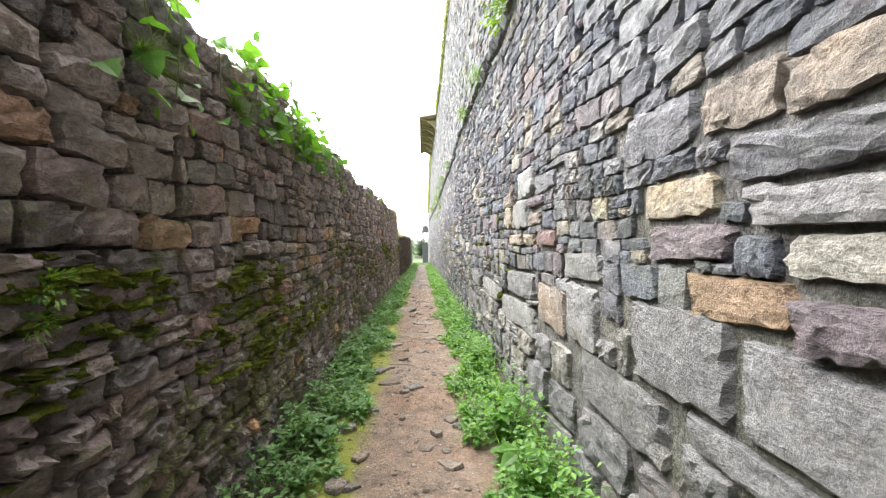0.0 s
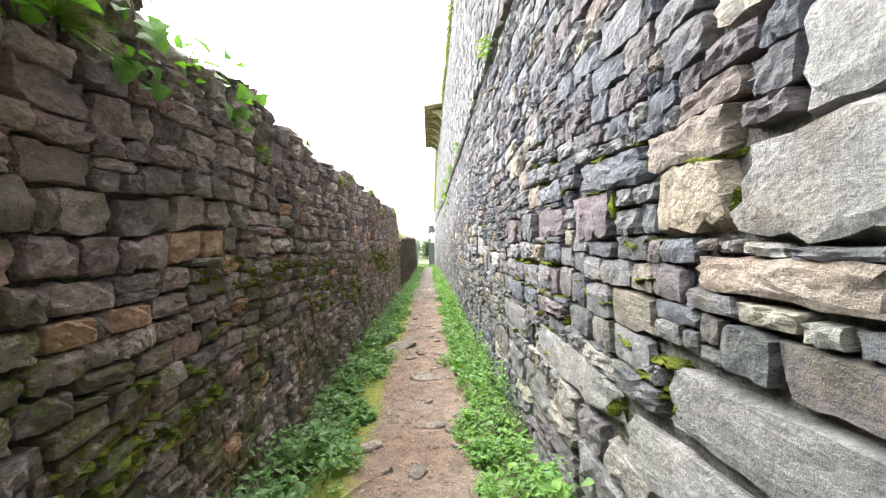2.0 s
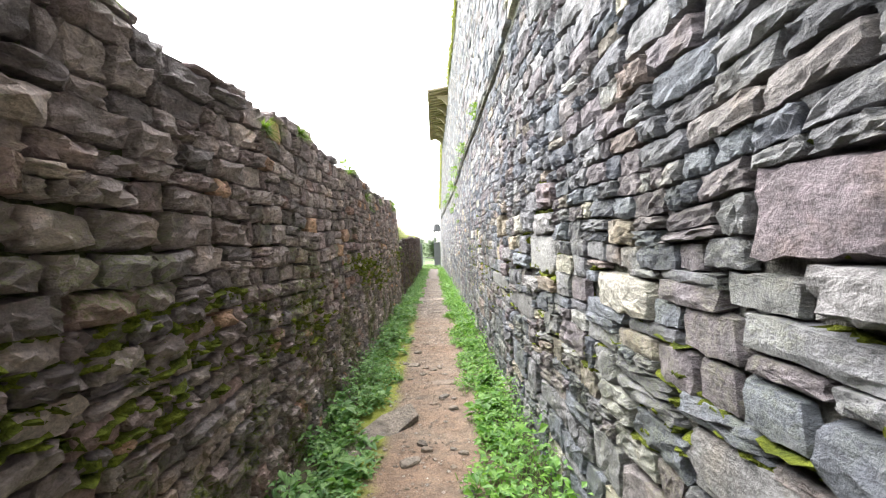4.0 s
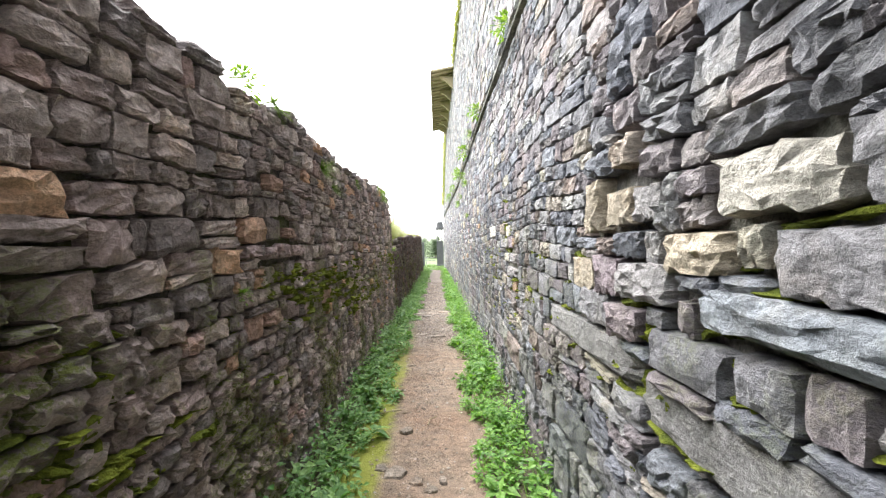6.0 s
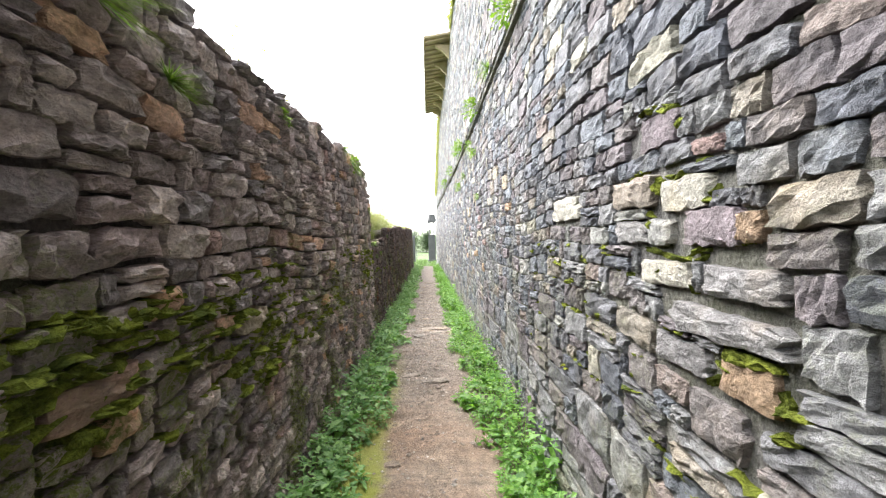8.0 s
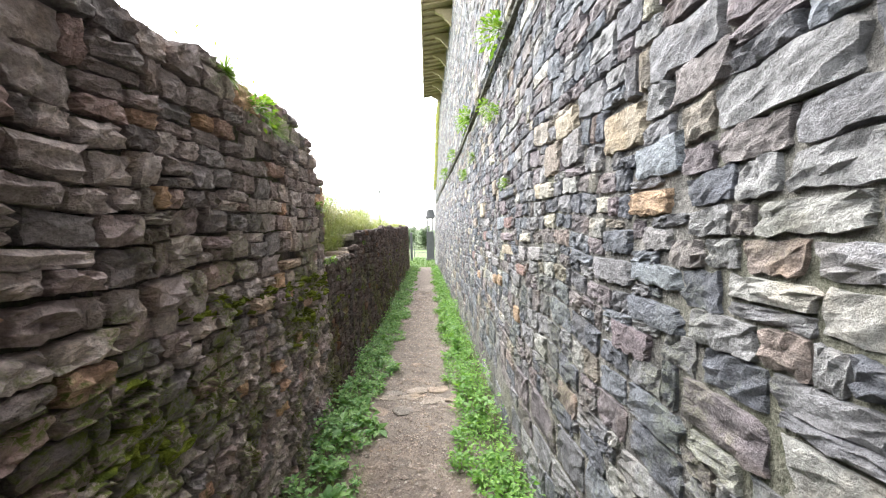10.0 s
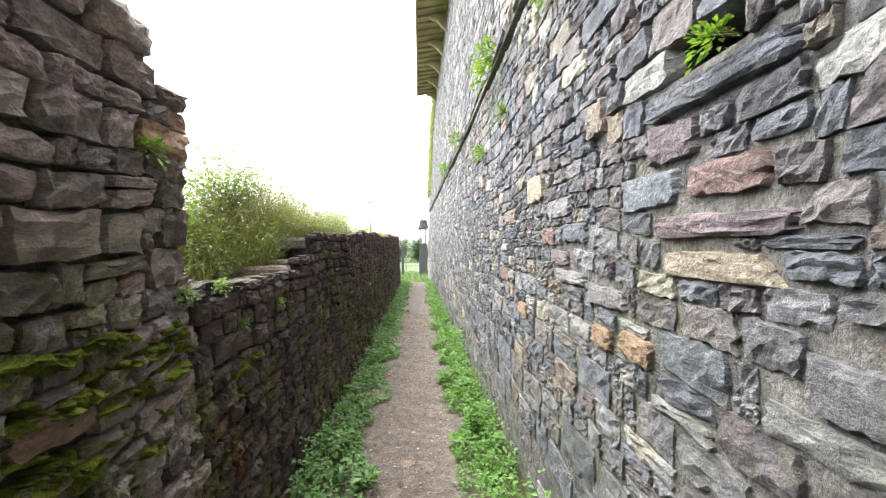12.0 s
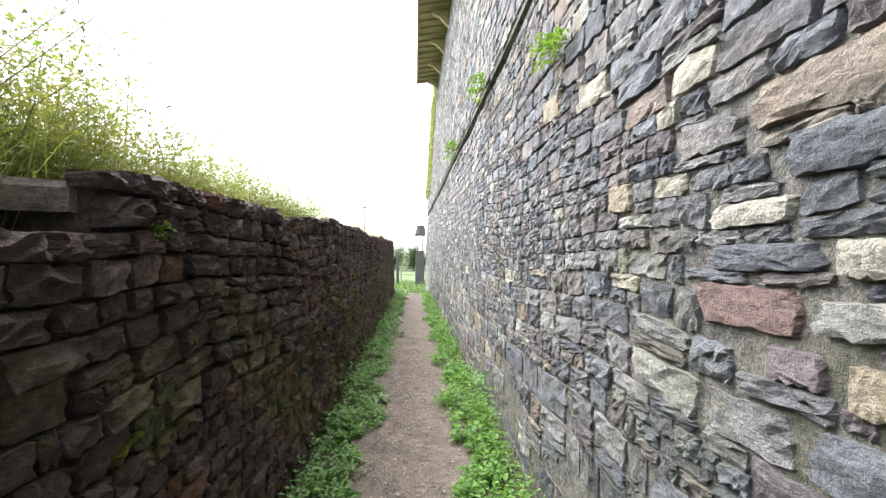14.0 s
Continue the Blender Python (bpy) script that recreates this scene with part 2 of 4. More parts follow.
def part(name, bm, material, parent=None, label=""):
    me = bpy.data.meshes.new(name)
    bm.to_mesh(me)
    bm.free()
    me.materials.append(material)
    ob = new(name, me)
    if parent is not None:
        ob.parent = parent
    if label:
        ob["label"] = label
    return ob


def loose(name, x, y, z, label, category, group="", kind=""):
    ob = new(name)
    ob.location = (x, y, z)
    return tagged(ob, label, category, group, kind)


# ---- the plan ----
Y0, Y_TALL, Y_END, Y_EAST = -9.0, 19.0, 41.8, 46.0
TOP_TALL, TOP_SILL, LEDGE, TOP_EAST = 2.32, 1.23, 3.42, 10.3


def floor_z(y):
    return np.interp(y, [-400, -9, 0, 18, 22.6, 41.8, 42.3, 56, 90, 400], [0.1, 0.1, 0, -0.34, -0.49, -0.86, -0.98, -1.45, -1.9, -2.0])


def east_x(y, z):
    x = np.interp(y, [-9, 4, 8, 16, 24, 48], [0.76, 0.74, 0.70, 0.69, 0.73, 0.52])
    return x + np.where(z > 1.5, 0.062 * (z - 1.5), 0.0) - np.where(z > LEDGE, 0.05, 0.0)


def west_x(y, z):
    x = np.interp(y, [-9, 3, 7, 12, 18, 24, 41.8], [-1.08, -1.08, -1.11, -1.07, -1.10, -1.08, -1.20])
    return x - 0.012 * (z - 1.0)


def west_top(y):
    wob = 0.035 * np.sin(2.1 * y) + 0.03 * np.sin(5.3 * y + 1)
    t = np.interp(y, [1, 6, 13, 15.5, 17, 18.35, 18.4, 18.68, 18.72, 18.9, 18.94, 19.09, 19.11, 20.66, 20.70, 21.32, 21.36, 21.6, 23, 42],
                  [2.30, 2.34, 2.37, 2.41, 2.50, 2.50, 2.42, 2.40, 2.27, 2.22, 2.10, 2.04, 1.22, 1.22, 1.33, 1.38, 1.53, 1.56, 1.62, 1.78])
    return t + np.where(y > 18.9, 0.3, 1.0) * wob


def wave(u, v):
    return 0.030 * np.sin(0.9 * u + 1.7 * v) + 0.018 * np.sin(2.3 * u - 1.1 * v + 2) + 0.010 * np.sin(5.1 * u + 3.1 * v)


def courses(u0, u1, v0, v1, hs, aspect, split=0.22):
    """Rough courses of rubble as cells u0, u1, v0, v1; hs(v) gives a course's height range."""
    cells, v = [], v0
    while v < v1:
        h = rng.uniform(*hs(v))
        u = u0 - rng.uniform(0, 0.3)
        while u < u1:
            w = h * rng.uniform(*aspect) + 0.03
            if rng.random() < 0.12:
                w = max(0.07, h * 0.6)
            if rng.random() < split and h > 0.10:
                k = rng.uniform(0.35, 0.65)
                m = u + w * rng.uniform(0.35, 0.65)
                if rng.random() < 0.5:
                    cells += [(u, u + w, v, v + h * k), (u, u + w, v + h * k, v + h)]
                else:
                    cells += [(u, m, v, v + h * k), (m, u + w, v, v + h * k), (u, u + w, v + h * k, v + h)]
            else:
                cells.append((u, u + w, v, v + h))
            u += w
        v += h
    return np.array(cells)


def stone_grid(nu, nv, count, joint, rough, skew=1.0):
    """Fronts of rough stones in unit cells: a sunk outer ring, a rounded rim and an uneven face. Gives u, v in 0..1 and the depth factor."""
    def steps(k):
        return np.r_[0.0, np.linspace(0.06, 0.94, k - 2), 1.0]
    s, t = np.meshgrid(steps(nu), steps(nv), indexing="ij")
    s, t = np.repeat(s[None], count, 0), np.repeat(t[None], count, 0)
    ring = np.zeros((nu, nv), bool)
    ring[0], ring[-1], ring[:, 0], ring[:, -1] = True, True, True, True
    rim = np.zeros((nu, nv), bool)
    rim[1, 1:-1], rim[-2, 1:-1], rim[1:-1, 1], rim[1:-1, -2] = True, True, True, True
    c = rng.uniform(-1, 1, (count, 2, 2, 2))
    du = (c[:, 0, 0, 0, None, None] * (1 - s) + c[:, 1, 0, 0, None, None] * s) * (1 - t) + (c[:, 0, 1, 0, None, None] * (1 - s) + c[:, 1, 1, 0, None, None] * s) * t
    dv = (c[:, 0, 0, 1, None, None] * (1 - s) + c[:, 1, 0, 1, None, None] * s) * (1 - t) + (c[:, 0, 1, 1, None, None] * (1 - s) + c[:, 1, 1, 1, None, None] * s) * t
    tilt_s, tilt_t = rng.uniform(-0.35, 0.35, (count, 1, 1)), rng.uniform(-0.35, 0.35, (count, 1, 1))
    d = 1 + tilt_s * (s - 0.5) + tilt_t * (t - 0.5) + rng.normal(0, rough, s.shape)
    d = np.where(rim, d * rng.uniform(0.55, 0.95, s.shape), d)
    d = np.where(ring, -1.0, d)
    js, jt = rng.normal(0, 0.022, s.shape), rng.normal(0, 0.035, s.shape)
    corner = (np.abs(s - 0.5) * 2) ** 4 * (np.abs(t - 0.5) * 2) ** 4
    s2 = 0.5 + (s - 0.5) * (1 - joint) * (1 - 0.09 * corner) + du * 0.055 * skew + js
    t2 = 0.5 + (t - 0.5) * (1 - joint) * (1 - 0.09 * corner) + dv * 0.09 * skew + jt
    return s2, t2, d


def quads(nu, nv, count):
    i, j = np.meshgrid(np.arange(nu - 1), np.arange(nv - 1), indexing="ij")
    q = np.stack([i * nv + j, (i + 1) * nv + j, (i + 1) * nv + j + 1, i * nv + j + 1], -1).reshape(-1, 4)
    return (q[None] + (np.arange(count) * nu * nv)[:, None, None]).reshape(-1, 4)


def stone_field(name, cells, face_x, side, proud, nu, nv, material, parent, rough=0.16, joint=0.02, skew=1.0):
    """The far or small stones of a wall, joined. side: -1 faces -x, +1 faces +x."""
    k = len(cells)
    s, t, d = stone_grid(nu, nv, k, joint, rough, skew)
    u = cells[:, 0, None, None] + s * (cells[:, 1] - cells[:, 0])[:, None, None]
    v = cells[:, 2, None, None] + t * (cells[:, 3] - cells[:, 2])[:, None, None]
    v = v + wave(u, v)
    p = proud(cells)[:, None, None] * rng.uniform(0.55, 1.3, (k, 1, 1))
    depth = np.where(d < -0.5, -0.05, d * p + rng.normal(0, 0.004, d.shape))
    if side < 0:
        depth = depth - np.where((u > 15) & (v < LEDGE), 0.007, 0.0)
    x = face_x(u, v) + side * depth
    q = quads(nu, nv, k)
    if side < 0:
        q = q[:, ::-1]
    ob = mesh_object(name, np.stack([x, u, v], -1).reshape(-1, 3), q, material, parent)
    return tagged(ob, kind="stuff")


def stone_variants(side, material, count=28, nu=8, nv=6, rough=0.12):
    s, t, d = stone_grid(nu, nv, count, 0.02, rough)
    q = quads(nu, nv, 1)
    out = []
    for k in range(count):
        v = np.stack([np.where(d[k] < -0.5, -1.0, d[k]) * side, s[k] - 0.5, t[k] - 0.5], -1).reshape(-1, 3)
        me = bpy.data.meshes.new("stone")
        me.from_pydata(v.tolist(), [], (q if side > 0 else q[:, ::-1]).tolist())
        me.materials.append(material)
        out.append(me)
    return out


def stone_parts(cells, face_x, proud, meshes, parent):
    pr = proud(cells)
    for k, (u0, u1, v0, v1) in enumerate(cells):
        ob = new("stone", meshes[int(rng.integers(len(meshes)))])
        u, v = (u0 + u1) / 2, (v0 + v1) / 2
        ob.location = (float(face_x(u, v)), u, v + float(wave(u, v)))
        ob.rotation_euler = (rng.normal(0, 0.02), 0, 0)
        ob.scale = (float(pr[k] * rng.uniform(0.6, 1.3)), u1 - u0, v1 - v0)
        ob.parent = parent


# Stones of the grey wall that stand out by size or colour: y from, y to, z from, z to, tone
MARKED_A = [
    (1.13, 1.66, 1.38, 1.48, "G"), (1.13, 1.60, 1.27, 1.36, "K"), (1.14, 1.63, 0.73, 0.99, "B"), (1.16, 1.50, 1.51, 1.62, "T"),
    (1.16, 1.50, 1.16, 1.25, "W"), (1.18, 1.47, 1.02, 1.12, "P"), (1.34, 1.88, 0.62, 0.73, "B"), (1.48, 1.84, 1.03, 1.15, "O"),
    (1.50, 1.78, 1.52, 1.66, "T"), (1.51, 1.63, 1.16, 1.25, "S"), (1.65, 2.06, 1.19, 1.29, "P"), (1.65, 2.21, 0.73, 1.01, "B"),
    (1.70, 2.10, 1.32, 1.43, "C"), (1.78, 2.25, 1.52, 1.69, "G"), (1.91, 2.73, 0.45, 0.71, "B"),
]
MARKED_B = [
    (2.45, 2.95, 1.06, 1.18, "A"), (2.50, 2.92, 0.73, 1.01, "A"), (2.97, 3.51, 0.71, 0.96, "T"), (3.09, 3.51, 1.22, 1.31, "R"),
    (3.09, 3.57, 1.57, 1.68, "G"), (3.16, 3.38, 1.33, 1.44, "S"), (3.34, 3.75, 1.49, 1.55, "P"), (3.41, 3.71, 1.36, 1.44, "T"),
    (3.58, 3.87, 1.22, 1.29, "C"), (3.60, 4.87, 0.53, 0.75, "A"), (3.60, 4.59, 0.80, 1.01, "B"), (3.62, 4.10, 1.59, 1.78, "A"),
    (3.72, 4.00, 1.81, 1.90, "P"), (3.77, 4.26, 1.35, 1.57, "A"), (3.93, 4.41, 1.22, 1.30, "T"), (4.03, 4.36, 1.84, 1.96, "W"),
    (4.29, 4.60, 1.36, 1.54, "C"), (4.29, 4.65, 1.55, 1.66, "T"),
]
MARKED_C = [
    (4.69, 5.26, 1.54, 1.67, "S"), (4.91, 5.31, 1.36, 1.54, "P"), (4.95, 6.20, 0.63, 0.82, "A"), (5.49, 6.00, 1.38, 1.52, "P"),
    (5.50, 5.91, 1.56, 1.66, "U"), (5.54, 6.04, 0.93, 1.02, "P"), (5.57, 5.88, 1.24, 1.34, "S"), (5.60, 5.72, 1.07, 1.20, "P"),
    (5.73, 5.97, 1.07, 1.21, "K"), (5.74, 5.98, 1.70, 1.80, "K"), (5.90, 6.17, 1.85, 1.93, "K"), (5.92, 6.13, 1.23, 1.33, "T"),
    (5.93, 6.21, 1.56, 1.69, "T"), (5.99, 6.28, 1.71, 1.81, "G"), (6.00, 6.40, 1.05, 1.18, "G"), (6.02, 6.34, 0.82, 0.91, "G"),
]
MARKED_D = [
    (6.05, 6.40, 0.91, 1.03, "S"), (6.08, 6.38, 1.36, 1.54, "G"), (6.13, 6.46, 1.23, 1.34, "G"), (6.25, 6.54, 1.60, 1.70, "G"),
    (6.28, 6.51, 1.71, 1.85, "T"), (6.34, 7.24, 0.66, 0.85, "B"), (6.40, 6.64, 1.06, 1.20, "P"), (6.45, 6.82, 0.90, 1.05, "S"),
    (6.52, 6.84, 1.84, 1.99, "C"), (6.52, 6.83, 1.22, 1.34, "K"), (6.63, 6.97, 1.34, 1.53, "P"), (7.41, 7.89, 1.11, 1.25, "W"),
    (8.49, 9.18, 1.18, 1.41, "A"),
]
MARKED_E = [
    (8.51, 8.90, 1.07, 1.15, "T"), (8.51, 8.88, 1.58, 1.73, "P"), (8.52, 8.99, 1.42, 1.55, "K"), (8.70, 8.82, 1.76, 1.81, "T"),
    (8.75, 9.01, 0.92, 1.03, "S"), (8.82, 9.18, 1.74, 1.84, "G"), (8.88, 9.24, 1.59, 1.72, "G"), (8.93, 9.32, 1.03, 1.12, "K"),
    (9.00, 9.33, 1.44, 1.58, "G"), (9.10, 10.10, 0.78, 0.96, "B"), (9.22, 9.78, 1.17, 1.28, "U"), (9.26, 9.53, 1.29, 1.42, "G"),
    (9.36, 9.70, 1.44, 1.59, "W"), (9.63, 9.93, 1.31, 1.41, "C"), (9.89, 10.23, 1.19, 1.32, "K"), (9.95, 10.13, 1.45, 1.58, "K"),
]
MARKED_F = [
    (10.07, 10.29, 1.34, 1.43, "S"), (10.07, 10.34, 1.05, 1.16, "P"), (10.11, 10.28, 1.65, 1.76, "T"), (10.13, 10.37, 1.45, 1.57, "C"),
    (10.13, 11.34, 0.88, 1.03, "B"), (10.24, 10.49, 1.19, 1.33, "P"), (10.29, 10.55, 1.65, 1.75, "S"), (10.35, 10.71, 1.03, 1.18, "G"),
    (10.39, 10.55, 1.43, 1.63, "C"), (10.54, 10.84, 1.18, 1.32, "C"), (12.39, 12.86, 1.07, 1.15, "K"), (12.40, 12.69, 1.19, 1.28, "K"),
    (12.44, 12.62, 0.94, 1.04, "O"), (12.47, 12.55, 1.35, 1.42, "O"), (12.55, 12.80, 1.33, 1.43, "P"),
]
MARKED_G = [
    (12.62, 12.75, 1.59, 1.63, "R"), (12.67, 12.93, 1.44, 1.54, "W"), (12.67, 12.96, 0.94, 1.04, "K"), (12.75, 13.08, 1.19, 1.28, "W"),
    (12.84, 13.08, 1.66, 1.77, "P"), (12.85, 12.99, 1.33, 1.41, "A"), (12.96, 13.27, 1.46, 1.56, "T"), (12.99, 13.26, 1.33, 1.41, "K"),
    (13.25, 13.46, 0.69, 0.81, "S"), (13.70, 14.15, 1.44, 1.56, "W"), (15.56, 15.86, 1.26, 1.33, "S"), (15.57, 15.84, 1.38, 1.44, "U"),
    (15.60, 15.84, 1.71, 1.81, "U"), (15.62, 15.76, 1.49, 1.55, "K"), (15.62, 15.86, 1.60, 1.67, "O"),
]
MARKED_H = [
    (15.72, 15.99, 1.13, 1.22, "P"), (15.80, 16.13, 1.83, 1.96, "C"), (15.85, 16.07, 1.47, 1.55, "S"), (15.85, 16.19, 1.36, 1.44, "G"),
    (15.96, 16.03, 1.60, 1.66, "P"), (16.04, 16.14, 1.61, 1.67, "W"), (16.39, 16.64, 1.85, 2.01, "K"), (16.48, 16.77, 2.02, 2.13, "C"),
    (16.72, 16.98, 1.85, 2.02, "T"), (16.80, 17.05, 1.73, 1.81, "W"), (17.01, 17.35, 1.35, 1.43, "K"), (17.05, 17.18, 1.74, 1.82, "C"),
]
MARKED_I = [
    (17.30, 17.60, 1.46, 1.52, "W"), (17.44, 17.64, 1.32, 1.43, "K"), (17.49, 17.76, 1.21, 1.28, "R"), (17.63, 17.91, 1.10, 1.21, "G"),
    (17.70, 17.90, 0.83, 0.94, "O"), (17.93, 18.46, 1.45, 1.51, "P"), (17.96, 18.58, 1.83, 1.90, "S"), (17.98, 18.43, 1.34, 1.41, "C"),
    (18.00, 18.30, 1.56, 1.65, "R"), (18.27, 18.53, 1.68, 1.80, "P"), (18.35, 18.70, 1.55, 1.65, "U"), (18.49, 18.72, 1.01, 1.10, "O"),
    (18.66, 19.05, 1.17, 1.25, "K"), (18.79, 18.98, 1.00, 1.08, "O"), (18.91, 19.07, 1.90, 2.05, "T"), (19.05, 19.48, 1.23, 1.29, "K"),
    (19.06, 19.39, 1.44, 1.53, "S"), (19.27, 19.65, 1.57, 1.67, "K"),
]
MARKED_J = [
    (19.30, 19.59, 1.31, 1.39, "P"), (19.51, 19.74, 1.43, 1.52, "R"), (19.78, 20.19, 1.71, 1.88, "C"), (20.22, 20.45, 0.89, 0.98, "O"),
    (20.53, 21.02, 1.59, 1.71, "T"), (20.55, 20.89, 1.46, 1.55, "S"), (20.60, 20.81, 1.13, 1.20, "A"), (20.64, 20.75, 0.99, 1.08, "C"),
    (20.66, 20.77, 1.25, 1.32, "W"), (20.81, 20.95, 1.00, 1.07, "P"), (20.82, 21.15, 1.25, 1.31, "S"), (20.86, 21.20, 1.10, 1.21, "R"),
    (20.87, 21.15, 1.36, 1.42, "W"), (21.04, 21.30, 1.58, 1.68, "K"), (21.60, 21.80, 1.46, 1.56, "C"), (22.59, 22.91, 2.15, 2.29, "C"),
]
MARKED = MARKED_A + MARKED_B + MARKED_C + MARKED_D + MARKED_E + MARKED_F + MARKED_G + MARKED_H + MARKED_I + MARKED_J
TONES = {"G": (0.225, 0.220, 0.228), "P": (0.232, 0.190, 0.202), "K": (0.290, 0.276, 0.272), "A": (0.345, 0.338, 0.322), "W": (0.50, 0.47, 0.40),
         "C": (0.44, 0.375, 0.28), "T": (0.335, 0.280, 0.230), "O": (0.385, 0.265, 0.170), "S": (0.155, 0.165, 0.188), "U": (0.240, 0.262, 0.285),
         "R": (0.270, 0.182, 0.165), "B": (0.270, 0.262, 0.258)}
tone_mats = {k: stone_material("marked stone", [(0.0, c), (0.35, tuple(v * 0.9 for v in c)), (0.7, tuple(v * 1.08 for v in c))], False, 0.15, 1.9, 0.45 if k in "AB" else 0.2,
                               0.25 if k in "WCO" else 0.35) for k, c in TONES.items()}

# Stones of the dark wall that stand out: y from, y to, z from, z to, tone
DARK_MARKED_A = [
    (3.08, 3.38, 1.34, 1.43, "O"), (3.10, 3.34, 1.21, 1.28, "K"), (3.16, 3.33, 1.84, 1.96, "G"), (3.28, 3.67, 0.77, 0.87, "R"),
    (3.35, 3.52, 1.22, 1.29, "K"), (3.38, 3.58, 0.90, 0.98, "R"), (3.58, 3.83, 1.21, 1.29, "K"), (3.58, 3.80, 1.83, 1.95, "P"),
    (3.69, 3.99, 0.90, 1.01, "R"), (3.74, 4.04, 1.11, 1.17, "G"), (3.91, 4.23, 1.20, 1.28, "C"), (5.77, 5.89, 1.01, 1.07, "O"),
    (5.86, 6.12, 1.31, 1.40, "P"), (5.91, 6.13, 0.90, 0.98, "P"), (6.07, 6.32, 1.19, 1.28, "K"), (6.07, 6.40, 1.45, 1.50, "P"),
]
DARK_MARKED_B = [
    (6.39, 6.54, 1.21, 1.29, "O"), (6.41, 6.73, 1.44, 1.51, "R"), (6.46, 6.69, 1.96, 2.14, "P"), (6.63, 6.92, 1.62, 1.70, "O"),
    (6.64, 6.89, 2.17, 2.31, "G"), (11.06, 11.28, 0.88, 1.02, "R"), (11.08, 11.28, 1.36, 1.43, "P"), (11.32, 11.57, 0.92, 1.01, "R"),
    (11.36, 11.55, 1.34, 1.42, "P"), (11.46, 11.70, 1.79, 1.89, "R"), (11.55, 11.78, 1.95, 2.02, "K"), (11.58, 11.79, 1.35, 1.44, "P"),
    (11.67, 11.94, 0.90, 1.03, "P"), (11.75, 11.94, 1.48, 1.55, "R"), (11.83, 12.07, 1.35, 1.43, "P"), (11.95, 12.13, 2.04, 2.14, "G"),
]
DARK_MARKED_C = [
    (12.55, 12.94, 0.89, 1.01, "R"), (13.70, 14.06, 0.89, 1.01, "C"), (16.57, 16.84, 1.49, 1.55, "P"), (16.61, 16.75, 2.09, 2.16, "O"),
    (16.79, 16.94, 1.19, 1.26, "K"), (16.80, 16.99, 2.09, 2.18, "R"), (16.83, 17.10, 1.75, 1.80, "K"), (17.01, 17.25, 1.17, 1.27, "K"),
    (17.05, 17.17, 0.98, 1.03, "T"), (17.07, 17.42, 1.04, 1.15, "T"), (17.46, 17.68, 1.03, 1.14, "P"), (17.51, 17.88, 1.98, 2.07, "R"),
    (17.67, 18.17, 1.28, 1.34, "T"), (18.20, 18.51, 0.89, 1.01, "R"),
]
DARK_MARKED = DARK_MARKED_A + DARK_MARKED_B + DARK_MARKED_C
DARK_TONES = {"R": (0.40, 0.265, 0.215), "O": (0.47, 0.285, 0.170), "P": (0.33, 0.250, 0.250), "K": (0.43, 0.36, 0.34), "G": (0.29, 0.255, 0.255), "T": (0.46, 0.345, 0.265), "C": (0.50, 0.42, 0.33)}
dark_tone_mats = {k: stone_material("marked dark stone", [(0.0, c), (0.35, tuple(v * 0.9 for v in c)), (0.7, tuple(v * 1.08 for v in c))], False, 0.5, 1.4, 0.1, 0.35) for k, c in DARK_TONES.items()}


def make_room(cells, rects):
    """Drops or trims the cells that the marked stones cover."""
    cells, alive = cells.copy(), np.ones(len(cells), bool)
    for y0, y1, z0, z1 in rects:
        w = np.minimum(cells[:, 1], y1) - np.maximum(cells[:, 0], y0)
        h = np.minimum(cells[:, 3], z1) - np.maximum(cells[:, 2], z0)
        cw, ch = cells[:, 1] - cells[:, 0], cells[:, 3] - cells[:, 2]
        for i in np.flatnonzero((w > 0.004) & (h > 0.004) & alive):
            if w[i] * h[i] > 0.6 * cw[i] * ch[i]:
                alive[i] = False
            elif w[i] / cw[i] < h[i] / ch[i]:
                if cells[i, 0] < y0:
                    cells[i, 1] = y0
                else:
                    cells[i, 0] = y1
            elif cells[i, 2] < z0:
                cells[i, 3] = z0
            else:
                cells[i, 2] = z1
    alive &= (cells[:, 1] - cells[:, 0] > 0.045) & (cells[:, 3] - cells[:, 2] > 0.028)
    return cells[alive]


def marked_rects(rows):
    out = []
    for y0, y1, z0, z1, tone in rows:
        d = float(wave((y0 + y1) / 2, (z0 + z1) / 2))
        out.append((y0 - 0.006, y1 + 0.006, z0 - d - 0.004, z1 - d + 0.004))
    return np.array(out)


def loft(name, ys, sections, material, parent=None):
    """A body swept along y through closed (x, z) sections, capped at both ends."""
    n = len(sections[0])
    verts = [(x, y, z) for y, sec in zip(ys, sections) for x, z in sec]
    faces = [[k * n + i, k * n + (i + 1) % n, (k + 1) * n + (i + 1) % n, (k + 1) * n + i] for k in range(len(ys) - 1) for i in range(n)]
    faces += [list(range(n))[::-1], [(len(ys) - 1) * n + i for i in range(n)]]
    return mesh_object(name, verts, faces, material, parent)


# ---- ground: one sheet to the horizon ----
def ground_height(x, y):
    z = floor_z(y)
    bank = np.interp(y, [0, 20.6, 21.6, 42], [1.18, 1.20, 1.50, 1.64]) + 0.06 * np.sin(1.3 * y + x) + 0.05 * np.sin(0.7 * x)
    inside = np.clip((-x - 1.3) / 0.2, 0, 1) * np.clip((44.0 - y) / 2.5, 0, 1)
    z = z * (1 - inside) + bank * inside
    alley = (x > -1.2) & (x < 0.85)
    rut = 0.02 * np.sin(3.1 * y + 2 * x) * np.cos(5.0 * x) + 0.012 * np.sin(9 * y + 5 * x) + 0.05 * np.clip(np.abs(x + 0.16) - 0.4, 0, 0.5)
    return z + np.where(alley, rut, 0.0)


